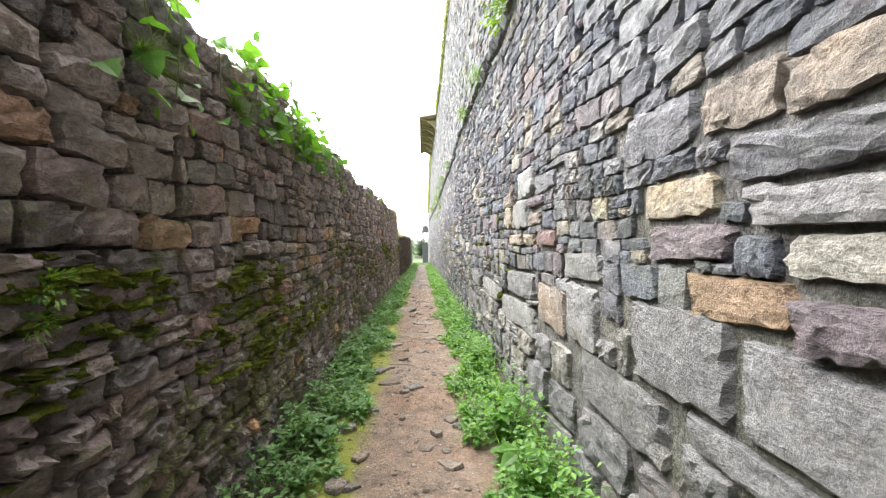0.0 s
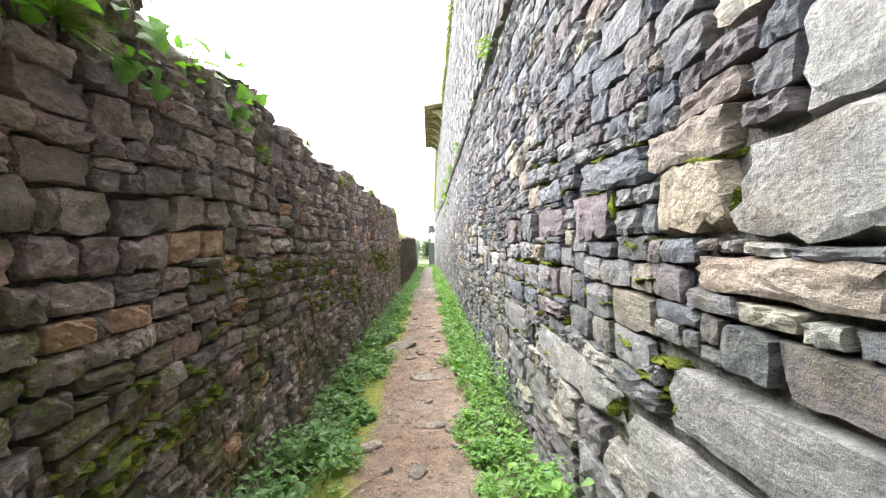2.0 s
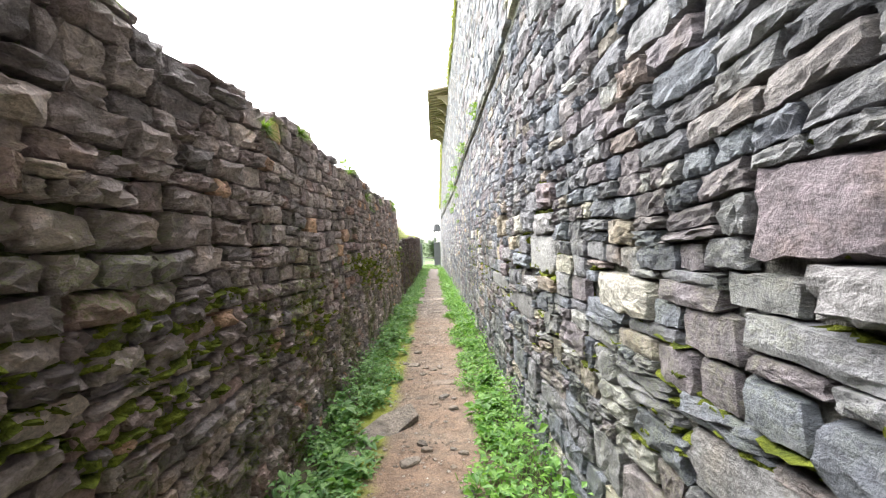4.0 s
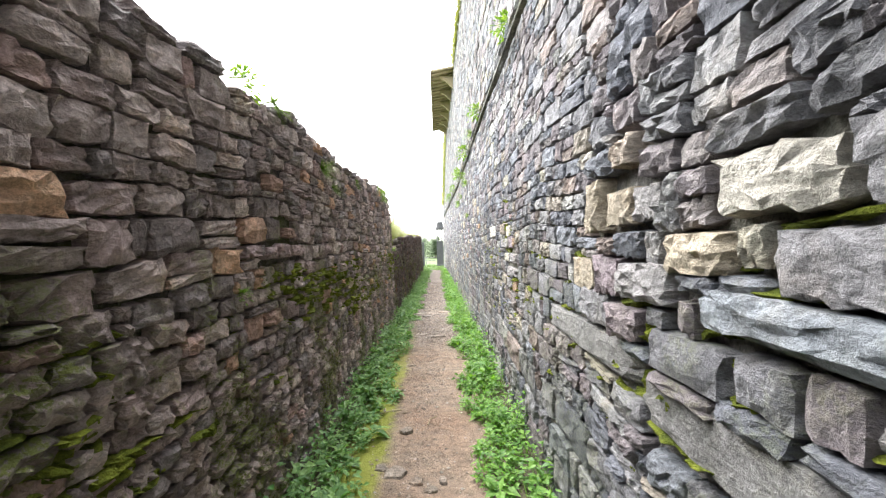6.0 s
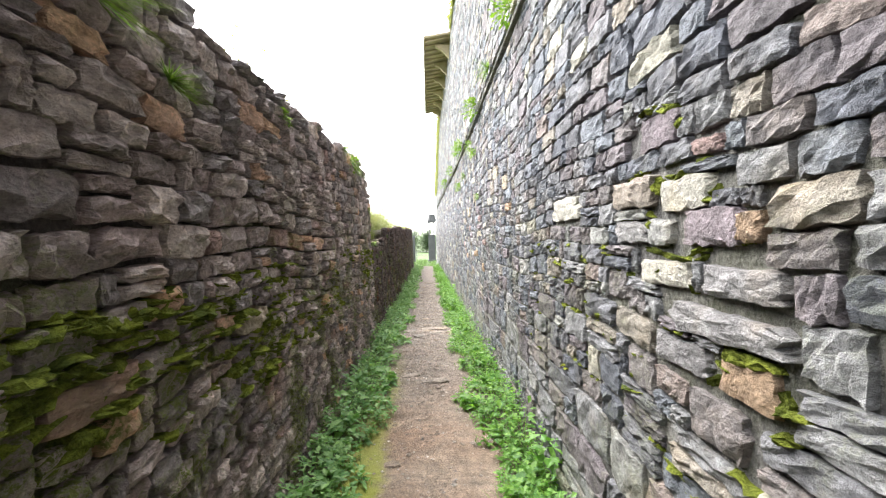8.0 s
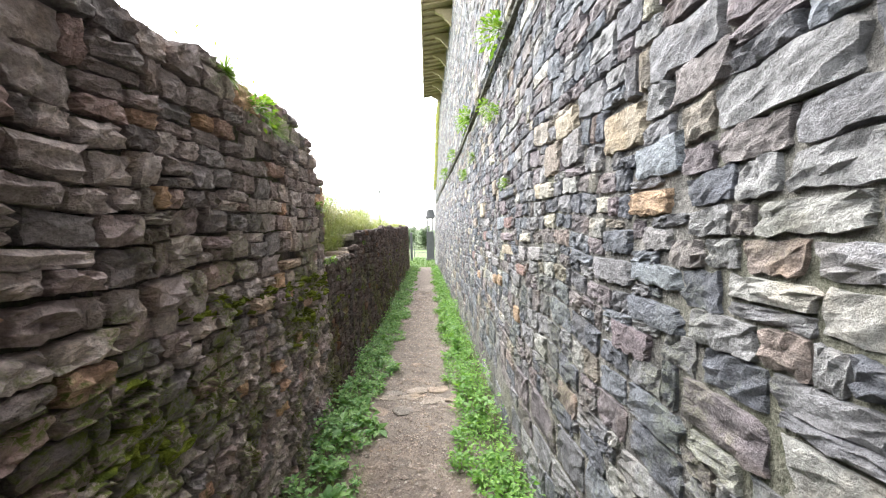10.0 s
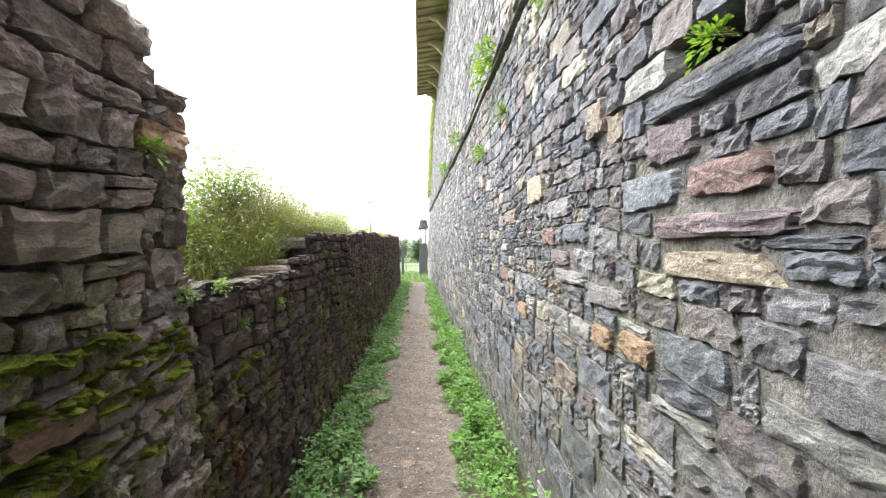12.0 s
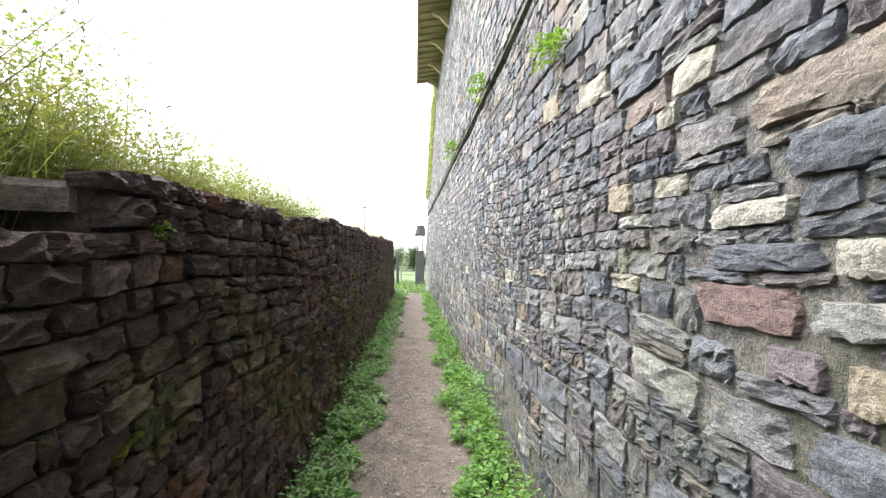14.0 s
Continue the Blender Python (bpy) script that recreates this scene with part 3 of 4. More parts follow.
gx = np.unique(np.r_[-600, -300, -150, -80, -40, -20, -10, np.arange(-6, -1.6, 0.6), np.arange(-1.6, 1.0, 0.075), 1.2, 1.8, 3, 6, 12, 25, 50, 100, 200, 400, 600])
gy = np.unique(np.r_[-600, -200, -60, -20, np.arange(-9, 28, 0.1), np.arange(28, 50, 0.4), np.arange(50, 70, 2), 80, 100, 140, 200, 300, 600, 1500])
X, Y = np.meshgrid(gx, gy, indexing="ij")
Z = ground_height(X, Y)
i, j = np.meshgrid(np.arange(len(gx) - 1), np.arange(len(gy) - 1), indexing="ij")
ny = len(gy)
q = np.stack([i * ny + j, (i + 1) * ny + j, (i + 1) * ny + j + 1, i * ny + j + 1], -1).reshape(-1, 4)
ground = mesh_object("ground", np.stack([X, Y, Z], -1).reshape(-1, 3), q, ground_mat)
tagged(ground, "trodden reddish earth path with mossy grassy margins", "ground", kind="structure")
ground.data.polygons.foreach_set("use_smooth", [True] * len(ground.data.polygons))

# ---- walls ----
wall_east = loose("wall_east", 0.9, 20, 0, "tall grey rubble stone fortress wall with mossy joints", "wall", kind="structure")
wall_east.location = (0, 0, 0)
ys = np.sort(np.r_[np.arange(Y0, Y_EAST + 0.01, 1.0), 18.10, 18.13, 18.44, 18.47])
low_secs, high_secs = [], []
for y in ys:
    f = lambda z: float(east_x(y, z)) + float(np.interp(y, [3.2, 4.4, 10.0, 12.5], [0.0, 0.022, 0.022, 0.0]))
    deep = 0.20 if 18.12 < y < 18.45 else 0.028
    low_secs.append([(f(1) + 0.008, -2.2), (3.2, -2.2), (3.2, LEDGE - 0.03), (f(LEDGE - 0.03) + 0.06, LEDGE - 0.03),
                     (f(2.08) + 0.03, 2.08), (f(2.07) + deep, 2.07), (f(1.95) + deep, 1.95), (f(1.94) + 0.02, 1.94), (f(1.5) + 0.008, 1.5)])
    high_secs.append([(f(LEDGE + 0.03) + 0.012, LEDGE - 0.026), (3.2, LEDGE - 0.026), (3.2, TOP_EAST), (f(TOP_EAST) + 0.02, TOP_EAST)])
loft("mortar_core", ys, low_secs, east_mortar, wall_east)
loft("upper_core", ys, high_secs, east_mortar, wall_east)


def east_proud(c):
    u, v = (c[:, 0] + c[:, 1]) / 2, (c[:, 2] + c[:, 3]) / 2
    dry = 0.5 + 0.5 * np.sin(0.55 * u + 0.9 * v + 0.6)
    dry = np.where((u > 4) & (u < 10.5), 0.6 * dry + 0.25, 0.15 * dry)
    plaster = (u > 17.5) & (u < 26) & (v < 0.15 + 0.12 * np.sin(2.1 * u))
    return np.where(plaster, 0.006, 0.011 + 0.032 * dry)


def east_heights(v):
    return (0.17, 0.30) if v < 0.45 else ((0.10, 0.17) if v < 0.9 else ((0.07, 0.15) if v < 2.4 else (0.09, 0.17)))


rects = marked_rects(MARKED)
cells = make_room(courses(Y0, Y_EAST, -1.4, LEDGE - 0.10, east_heights, (1.0, 2.8), 0.28), rects)
uc, vc = (cells[:, 0] + cells[:, 1]) / 2, (cells[:, 2] + cells[:, 3]) / 2
keep = (cells[:, 3] > floor_z(uc) - 0.05)
hole = (np.abs(uc - 18.29) < 0.2) & (np.abs(vc + wave(uc, vc) - 2.01) < 0.085)
cells, uc, vc = cells[keep & ~hole], uc[keep & ~hole], vc[keep & ~hole]
plaster = (uc > 17.5) & (uc < 26) & (vc < 0.15 + 0.12 * np.sin(2.1 * uc))
keep = ~(plaster & (rng.random(len(uc)) < 0.55)) & ~((uc > -1) & (uc < 5.6) & (vc < 0.86))
cells, uc, vc = cells[keep], uc[keep], vc[keep]
blocks = make_room(courses(-0.9, 5.4, -0.12, 0.84, lambda v: (0.20, 0.28), (1.1, 2.2), 0.15), rects)
stone_field("dressed_block", blocks, east_x, -1, lambda c: np.full(len(c), 0.024), 9, 7, block_stuff, wall_east, 0.12, 0.045)
near = (uc > 1.6) & (uc < 11.5) & (vc > 0.95) & (vc < 2.15)
pick = np.flatnonzero(near)[:140]
chosen = np.zeros(len(cells), bool)
chosen[pick] = True
seen_near = (uc < 26) & ~chosen
stone_field("rubble", cells[seen_near], east_x, -1, east_proud, 9, 7, east_stuff, wall_east, 0.16)
stone_field("far_rubble", cells[(uc >= 26)], east_x, -1, east_proud, 5, 5, east_stuff, wall_east)
upper = courses(Y0, Y_EAST, LEDGE, TOP_EAST - 0.05, lambda v: (0.11, 0.2), (1.1, 2.8), 0.15)
stone_field("upper_rubble", upper, east_x, -1, east_proud, 5, 5, east_stuff, wall_east)
stone_parts(cells[chosen], east_x, east_proud, stone_variants(-1, east_piece), wall_east)
for tone, material in tone_mats.items():
    sel = np.array([r[4] == tone for r in MARKED])
    flat = tone in "AB"
    stone_parts(rects[sel], east_x, (lambda c: np.full(len(c), 0.022)) if flat else (lambda c: east_proud(c) * 1.1 + np.where(c[:, 0] < 11, 0.007, 0.003)),
                stone_variants(-1, material, 6, 11, 8, 0.05 if flat else 0.13), wall_east)

wall_west = loose("wall_west", 0, 0, 0, "dark mossy rubble parapet wall with a ragged broken end", "wall", kind="structure")
wall_low = loose("wall_low", 0, 0, 0, "low rubble parapet wall topped with grass, shade in its stone colour", "wall", kind="structure")


def west_body(y0, y1, below, parent, name):
    yy = np.linspace(y0, y1, max(3, int((y1 - y0) / 0.4) + 1))
    secs = []
    for k, y in enumerate(yy):
        h = float(west_top(min(max(y, y0 + 0.05), y1 - 0.06))) - below
        secs.append([(float(west_x(y, 0)) - 0.012, -2.2), (float(west_x(y, h)) - 0.02, h), (float(west_x(y, h)) - 0.52, h), (float(west_x(y, 0)) - 0.55, -2.2)][::-1])
    loft(name, yy, secs, west_mortar, parent)


west_body(Y0, 18.38, 0.035, wall_west, "mortar_core")
west_body(18.382, 18.7, 0.10, wall_west, "broken_step")
west_body(18.702, 18.92, 0.10, wall_west, "broken_step")
west_body(18.922, 19.07, 0.10, wall_west, "broken_step")
west_body(19.072, 20.66, 0.06, wall_low, "sill_core")
west_body(20.662, 21.34, 0.09, wall_low, "broken_step")
west_body(21.342, Y_END, 0.06, wall_low, "mortar_core")


def west_proud(c):
    u, v = (c[:, 0] + c[:, 1]) / 2, (c[:, 2] + c[:, 3]) / 2
    return 0.028 + 0.022 * (0.5 + 0.5 * np.sin(0.8 * u + 1.3 * v))


cells = np.concatenate([
    courses(Y0, 19.06, -1.4, 2.78, lambda v: (0.055, 0.10) if v < 0.7 else ((0.075, 0.14) if v < 1.3 else ((0.08, 0.16) if v < 2.1 else (0.12, 0.19))), (1.0, 2.5), 0.22),
    courses(19.12, Y_END, -1.4, 2.0, lambda v: (0.085, 0.155), (0.9, 2.2), 0.14)])
dark_rects = marked_rects(DARK_MARKED)
cells = make_room(cells, dark_rects)
uc, vc = (cells[:, 0] + cells[:, 1]) / 2, (cells[:, 2] + cells[:, 3]) / 2
over = (cells[:, 0] < 19.03) & (cells[:, 1] > 19.08) & (cells[:, 2] > 1.2)
cells[over, 1] = 19.08 + rng.uniform(-0.03, 0.04, over.sum())
uc = (cells[:, 0] + cells[:, 1]) / 2
limit = np.minimum(west_top(uc), west_top(np.where(over, 19.0, cells[:, 1] - 0.02)) + 0.05)
cells[:, 3] = np.minimum(cells[:, 3], limit)
keep = (cells[:, 3] > floor_z(uc) - 0.05) & (cells[:, 3] - cells[:, 2] > 0.035)
cells, uc, vc = cells[keep], uc[keep], vc[keep]
tall = uc < 19.1
for sel, stretch, parent, mats in ((tall, (uc > 2.2) & (uc < 13) & (vc > 0.9) & (vc < 2.1), wall_west, (west_piece, west_stuff)), (~tall, (uc > 19) & (uc < 27) & (vc > 0.1), wall_low, (low_shaded_piece, low_shaded_stuff))):
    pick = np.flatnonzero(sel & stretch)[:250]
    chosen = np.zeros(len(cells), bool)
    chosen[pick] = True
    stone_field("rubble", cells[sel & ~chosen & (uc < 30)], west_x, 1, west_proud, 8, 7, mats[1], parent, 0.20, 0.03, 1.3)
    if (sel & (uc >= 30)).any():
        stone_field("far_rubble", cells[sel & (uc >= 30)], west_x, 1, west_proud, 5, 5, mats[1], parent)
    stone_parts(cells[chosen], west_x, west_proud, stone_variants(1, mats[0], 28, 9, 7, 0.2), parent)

for tone, material in dark_tone_mats.items():
    sel = np.array([r[4] == tone for r in DARK_MARKED])
    stone_parts(dark_rects[sel], west_x, lambda c: west_proud(c) + 0.008, stone_variants(1, material, 6, 10, 8, 0.16), wall_west)

# ---- moss cushions in the open joints of the dark wall ----
def moss_pads(u, v, w, h, parent, face_x=west_x, side=1, low=0.055, high=0.095):
    n, nu, nv = len(u), 9, 5
    a, b = np.meshgrid(np.linspace(-1, 1, nu), np.linspace(-1, 1, nv), indexing="ij")
    dome = np.clip(1 - a ** 4 - b ** 2, 0, 1) ** 0.6
    lump = rng.uniform(0.5, 1.25, (n, nu, nv)) * dome[None]
    y = u[:, None, None] + a[None] * w[:, None, None] / 2 + rng.normal(0, 0.006, (n, nu, nv))
    z = v[:, None, None] + b[None] * (h[:, None, None] / 2) * (0.6 + 0.4 * lump) + 0.012 * np.sin(17 * y) + rng.normal(0, 0.004, (n, nu, nv))
    x = face_x(y, z) + side * (lump * rng.uniform(low, high, (n, 1, 1)) - 0.03)
    ob = mesh_object("moss", np.stack([x, y, z], -1).reshape(-1, 3), quads(nu, nv, n)[:, ::side], moss_mat, parent)
    return tagged(ob, kind="stuff")


for parent, y0, y1, count, z0, z1 in ((wall_west, 0, 19.0, 2300, 0.5, 1.28), (wall_low, 19.2, 30, 130, 0.1, 0.9)):
    u = rng.uniform(y0, y1, count)
    seam = rng.choice(np.array([0.62, 0.74, 0.86, 0.97, 1.08, 1.18]), count) + 0.04 * np.sin(1.3 * u) + rng.normal(0, 0.025, count)
    patch = np.sin(1.15 * u + 5.0 * seam) + 0.6 * np.sin(2.9 * u - 3.0 * seam + 1.0) + rng.normal(0, 0.35, count)
    ok = (patch > 0.1) & (seam < z1) & (seam > z0)
    u, seam = u[ok], seam[ok] + wave(u[ok], seam[ok])
    moss_pads(u, seam, rng.uniform(0.08, 0.36, len(u)), rng.uniform(0.03, 0.085, len(u)), parent)

mossy = (rects[:, 0] > 4.2) & (rects[:, 1] < 14) & (rects[:, 3] > 0.8) & (rng.random(len(rects)) < 0.62)
r = rects[mossy]
u = np.r_[(r[:, 0] + r[:, 1]) / 2 + rng.normal(0, 0.04, len(r)), r[:, 0] - 0.012]
v = np.r_[r[:, 3] + 0.012, (r[:, 2] + r[:, 3]) / 2 + rng.normal(0, 0.02, len(r))]
w = np.r_[(r[:, 1] - r[:, 0]) * rng.uniform(0.5, 1.2, len(r)), rng.uniform(0.03, 0.07, len(r))]
h = np.r_[rng.uniform(0.03, 0.06, len(r)), (r[:, 3] - r[:, 2]) * rng.uniform(0.5, 1.0, len(r))]
moss_pads(u, v + wave(u, v), w, h, wall_east, east_x, -1, 0.035, 0.062)
k = 260
u, v = rng.uniform(4.5, 15, k), rng.uniform(0.55, 1.35, k)
moss_pads(u, v, rng.uniform(0.06, 0.25, k), rng.uniform(0.02, 0.045, k), wall_east, east_x, -1, 0.03, 0.06)


# ---- plant helpers ----
def unit(a):
    return a / np.maximum(np.linalg.norm(a, axis=-1, keepdims=True), 1e-6)


def leaf_arrays(p, d, length, width, droop=0.25):
    """Folded, pointed leaves: base, two shoulders, midrib, tip."""
    n = len(p)
    d = unit(d)
    side = unit(np.cross(d, np.array([0.05, 0.03, 1.0])) + rng.normal(0, 0.25, (n, 3)))
    up = unit(np.cross(side, d))
    L, W = length[:, None], width[:, None]
    mid = p + d * L * 0.45 - up * W * 0.12
    tip = p + d * L - np.array([0, 0, 1.0]) * L * droop
    v = np.stack([p, mid + side * W * 0.5 + up * W * 0.15, mid, mid - side * W * 0.5 + up * W * 0.15, tip], 1).reshape(-1, 3)
    f = np.array([[0, 2, 1], [0, 3, 2], [1, 2, 4], [2, 3, 4]])
    return v, (f[None] + (np.arange(n) * 5)[:, None, None]).reshape(-1, 3)


def blade_arrays(p, d, length, width, bend):
    """Curved tapering grass blades of three joints."""
    n = len(p)
    d = unit(d)
    out = d * np.array([1, 1, 0.0])
    out = unit(out + rng.normal(0, 0.2, (n, 3)) * np.array([1, 1, 0]))
    side = unit(np.cross(out, np.array([0, 0, 1.0])))
    rows = []
    for s, w in ((0, 1.0), (0.4, 0.85), (0.75, 0.5)):
        c = p + d * (length * s)[:, None] + (out - np.array([0, 0, 0.7])) * (length * bend * s * s)[:, None]
        rows += [c + side * (width * w / 2)[:, None], c - side * (width * w / 2)[:, None]]
    tip = p + d * length[:, None] + (out - np.array([0, 0, 0.7])) * (length * bend)[:, None]
    v = np.stack(rows + [tip], 1).reshape(-1, 3)
    f = np.array([[0, 1, 3], [0, 3, 2], [2, 3, 5], [2, 5, 4], [4, 5, 6]])
    return v, (f[None] + (np.arange(n) * 7)[:, None, None]).reshape(-1, 3)


def joined(*pairs):
    vs, fs, k = [], [], 0
    for v, f in pairs:
        vs.append(v)
        fs.append(f + k)
        k += len(v)
    return np.concatenate(vs), np.concatenate(fs)


def tube(bm, points, r0, r1, sides=5):
    rings = []
    for k, p in enumerate(points):
        p = Vector(p)
        a = Vector(points[min(k + 1, len(points) - 1)]) - Vector(points[max(k - 1, 0)])
        q = a.to_track_quat("Z", "Y")
        r = r0 + (r1 - r0) * k / (len(points) - 1)
        rings.append([bm.verts.new(p + q @ Vector((r * math.cos(t), r * math.sin(t), 0))) for t in np.linspace(0, 2 * math.pi, sides, endpoint=False)])
    for a, b in zip(rings, rings[1:]):
        for i in range(sides):
            bm.faces.new((a[i], a[(i + 1) % sides], b[(i + 1) % sides], b[i]))
    bm.faces.new(rings[0][::-1])
    bm.faces.new(rings[-1])


def weed_strip(name, x_wall, x_path, y0, y1, per_m, tall, material, label):
    """A margin of low leafy weeds and grass; taller next to the wall."""
    n = int((y1 - y0) * per_m)
    y = rng.uniform(y0, y1, n)
    patch = 0.55 + 0.45 * np.sin(1.9 * y + (0 if x_wall < 0 else 2)) * np.sin(0.63 * y + 1.1)
    s = rng.random(n) ** 0.8
    edge = x_path + 0.07 * np.sin(2.7 * y) * np.sign(x_path) + 0.06 * np.sin(6.1 * y + 2)
    x = x_wall + (edge - x_wall) * s
    z = ground_height(x, y)
    h = tall * (0.35 + 0.65 * rng.random(n)) * (1.12 - 0.75 * s) * (0.55 + 0.6 * patch)
    m = 11
    base = np.repeat(np.stack([x, y, z], -1), m, 0)
    hh = np.repeat(h, m) * rng.uniform(0.15, 1.0, n * m)
    a = rng.uniform(0, 2 * math.pi, n * m)
    r = rng.uniform(0.0, 0.05, n * m) * (0.5 + np.repeat(h, m) * 3)
    p = base + np.stack([r * np.cos(a), r * np.sin(a), hh], -1)
    p[:, 0] = np.clip(p[:, 0], -1.03, 0.67)
    d = np.stack([np.cos(a), np.sin(a), rng.uniform(-0.1, 0.9, n * m)], -1)
    size = np.repeat(rng.uniform(0.028, 0.060, n) * (1.15 if x_wall < 0 else 1.0) * (1 + (rng.random(n) < 0.10) * 0.9), m)
    leaves = leaf_arrays(p, d, size * rng.uniform(0.8, 1.3, n * m), size * 0.62)
    k = n * 4
    gi = rng.integers(0, n, k)
    gp = np.stack([x[gi] + rng.normal(0, 0.04, k), y[gi] + rng.normal(0, 0.05, k), z[gi] - 0.01], -1)
    gp[:, 0] = np.clip(gp[:, 0], -1.03, 0.67)
    ga = rng.uniform(0, 2 * math.pi, k)
    gd = np.stack([0.35 * np.cos(ga), 0.35 * np.sin(ga), np.ones(k)], -1)
    blades = blade_arrays(gp, gd, np.maximum(h[gi] * rng.uniform(0.6, 1.4, k), 0.04), rng.uniform(0.003, 0.006, k), rng.uniform(0.1, 0.6, k))
    v, f = joined(leaves, blades)
    ob = mesh_object(name, v, f, material)
    return tagged(ob, label, "weeds", kind="stuff")


for y0, y1, dens in ((-2, 8, 78), (8, 18, 70), (18, 27, 66), (27, 41.6, 44)):
    weed_strip("weed_margin", -1.02, -0.58, y0, y1, dens, 0.30, weed_left_mat, "dense low green weeds along the dark wall foot")
    weed_strip("weed_margin", 0.67, 0.26, y0, y1, dens * 1.15, 0.38, weed_right_mat, "bright green leafy weeds along the grey wall foot")

def oval_leaf(size, material):
    """A rounded, pointed leaf with a sunk midrib; its root lies at the origin."""
    out = [(0, 0), (0.26, 0.18), (0.38, 0.45), (0.27, 0.75), (0, 1.05), (-0.27, 0.75), (-0.38, 0.45), (-0.26, 0.18)]
    me = bpy.data.meshes.new("leaf")
    v = [(x * size, y * size, abs(x) * size * 0.3 - y * y * size * 0.22) for x, y in out] + [(0, 0.3 * size, -0.02 * size), (0, 0.7 * size, -0.11 * size)]
    me.from_pydata(v, [], [(8, 0, 1), (8, 1, 2), (8, 2, 9), (9, 2, 3), (9, 3, 4), (9, 4, 5), (9, 5, 6), (9, 6, 8), (8, 6, 7), (8, 7, 0)])
    me.materials.append(material)
    return me


def broad_weed(x, y, tall, meshes, label):
    root = loose("broadleaf_weed", x, y, float(ground_height(np.array(x), np.array(y))), label, "weed", "broad-leaved weeds")
    for _ in range(4):
        a, r = rng.uniform(0, 6.28), rng.uniform(0.03, 0.11)
        tip = Vector((r * math.cos(a), r * math.sin(a), tall * rng.uniform(0.65, 1.0)))
        bm = bmesh.new()
        tube(bm, [(0, 0, -0.02), tuple(tip * 0.5 + Vector((0, 0, 0.03))), tuple(tip)], 0.004, 0.002, 4)
        part("stem", bm, stem_mat, root)
        for k in range(7):
            s = 0.35 + 0.65 * k / 6
            ob = new("leaf", meshes[int(rng.integers(len(meshes)))])
            ob.parent = root
            ob.location = tip * s
            ob.rotation_euler = (rng.uniform(-0.5, 0.5), rng.uniform(-0.4, 0.4), rng.uniform(0, 6.28))


right_leaves = [oval_leaf(v, weed_right_mat) for v in (0.06, 0.08, 0.10)]
left_leaves = [oval_leaf(v, weed_left_mat) for v in (0.05, 0.065, 0.08)]
for x, y in ((0.46, 2.7), (0.48, 3.3), (0.44, 4.9), (0.50, 6.4), (0.46, 9.8), (0.50, 10.5), (0.46, 13.6), (0.48, 18.6), (0.46, 21.2), (0.50, 22.6)):
    broad_weed(x, y, rng.uniform(0.24, 0.36), right_leaves, "bright green broad-leaved weed at the grey wall foot")
for x, y in ((-0.78, 3.4), (-0.74, 5.6), (-0.80, 6.3), (-0.76, 7.1), (-0.80, 12.4), (-0.76, 13.1), (-0.74, 20.4), (-0.78, 20.9)):
    broad_weed(x, y, rng.uniform(0.20, 0.32), left_leaves, "green broad-leaved weed at the dark wall foot")

# grass on the slope beyond the path's end
n = 9000
gx_, gy_ = rng.uniform(-4, 3, n), rng.uniform(42.1, 60, n)
gp = np.stack([gx_, gy_, ground_height(gx_, gy_) - 0.01], -1)
ga = rng.uniform(0, 6.28, n)
v, f = blade_arrays(gp, np.stack([0.4 * np.cos(ga), 0.4 * np.sin(ga), np.ones(n)], -1), rng.uniform(0.12, 0.4, n), rng.uniform(0.015, 0.03, n), rng.uniform(0.1, 0.5, n))
tagged(mesh_object("grass_slope", v, f, field_mat), "lush green grass on the slope past the path", "grass", kind="stuff")


# ---- tall grass and scrub on the bank behind the low wall ----
def bank_grass(y0, y1, x0, x1, count, low, high, material, label, heads=0.15, thick=1.0):
    x, y = rng.uniform(x0, x1, count), rng.uniform(y0, y1, count)
    wx = west_x(y, 1.5) - 0.06
    x = np.minimum(x, wx)
    on_wall = x > wx - 0.5
    top = west_top(y) - 0.09
    z = np.where(on_wall, top, ground_height(x, y)) - 0.02
    a = rng.uniform(0, 6.28, count)
    h = rng.uniform(low, high, count) * (0.7 + 0.3 * np.sin(1.7 * y) * np.sin(0.9 * x + 1)) * np.where(on_wall, 0.85, 1.0)
    p = np.stack([x, y, z], -1)
    d = np.stack([0.22 * np.cos(a), 0.22 * np.sin(a), np.ones(count)], -1)
    v, f = blade_arrays(p, d, h, rng.uniform(0.002, 0.005, count) * thick, rng.uniform(0.1, 0.8, count))
    k = int(count * 2.2)
    gi = rng.integers(0, count, k)
    s = rng.uniform(0.2, 0.85, k)
    lp = p[gi] + d[gi] * (h[gi] * s)[:, None] + rng.normal(0, 0.03, (k, 3))
    la = rng.uniform(0, 6.28, k)
    lv = leaf_arrays(lp, np.stack([np.cos(la), np.sin(la), rng.uniform(0, 1, k)], -1), rng.uniform(0.03, 0.08, k), rng.uniform(0.008, 0.02, k))
    v, f = joined((v, f), lv)
    tagged(mesh_object("tall_grass", v, f, material), label, "grass", kind="stuff")
    k = int(count * heads)
    gi = rng.integers(0, count, k)
    m = 7
    along = np.tile(np.linspace(0.9, 1.12, m), k)
    gi = np.repeat(gi, m)
    hp = p[gi] + d[gi] * (h[gi] * along)[:, None] + rng.normal(0, 0.006, (k * m, 3))
    ha = rng.uniform(0, 6.28, k * m)
    v, f = leaf_arrays(hp, np.stack([np.cos(ha), np.sin(ha), np.ones(k * m) * 1.4], -1), rng.uniform(0.012, 0.022, k * m), rng.uniform(0.005, 0.009, k * m))
    tagged(mesh_object("seed_heads", v, f, seed_mat), "dry feathery seed heads above the tall grass", "grass", kind="stuff")


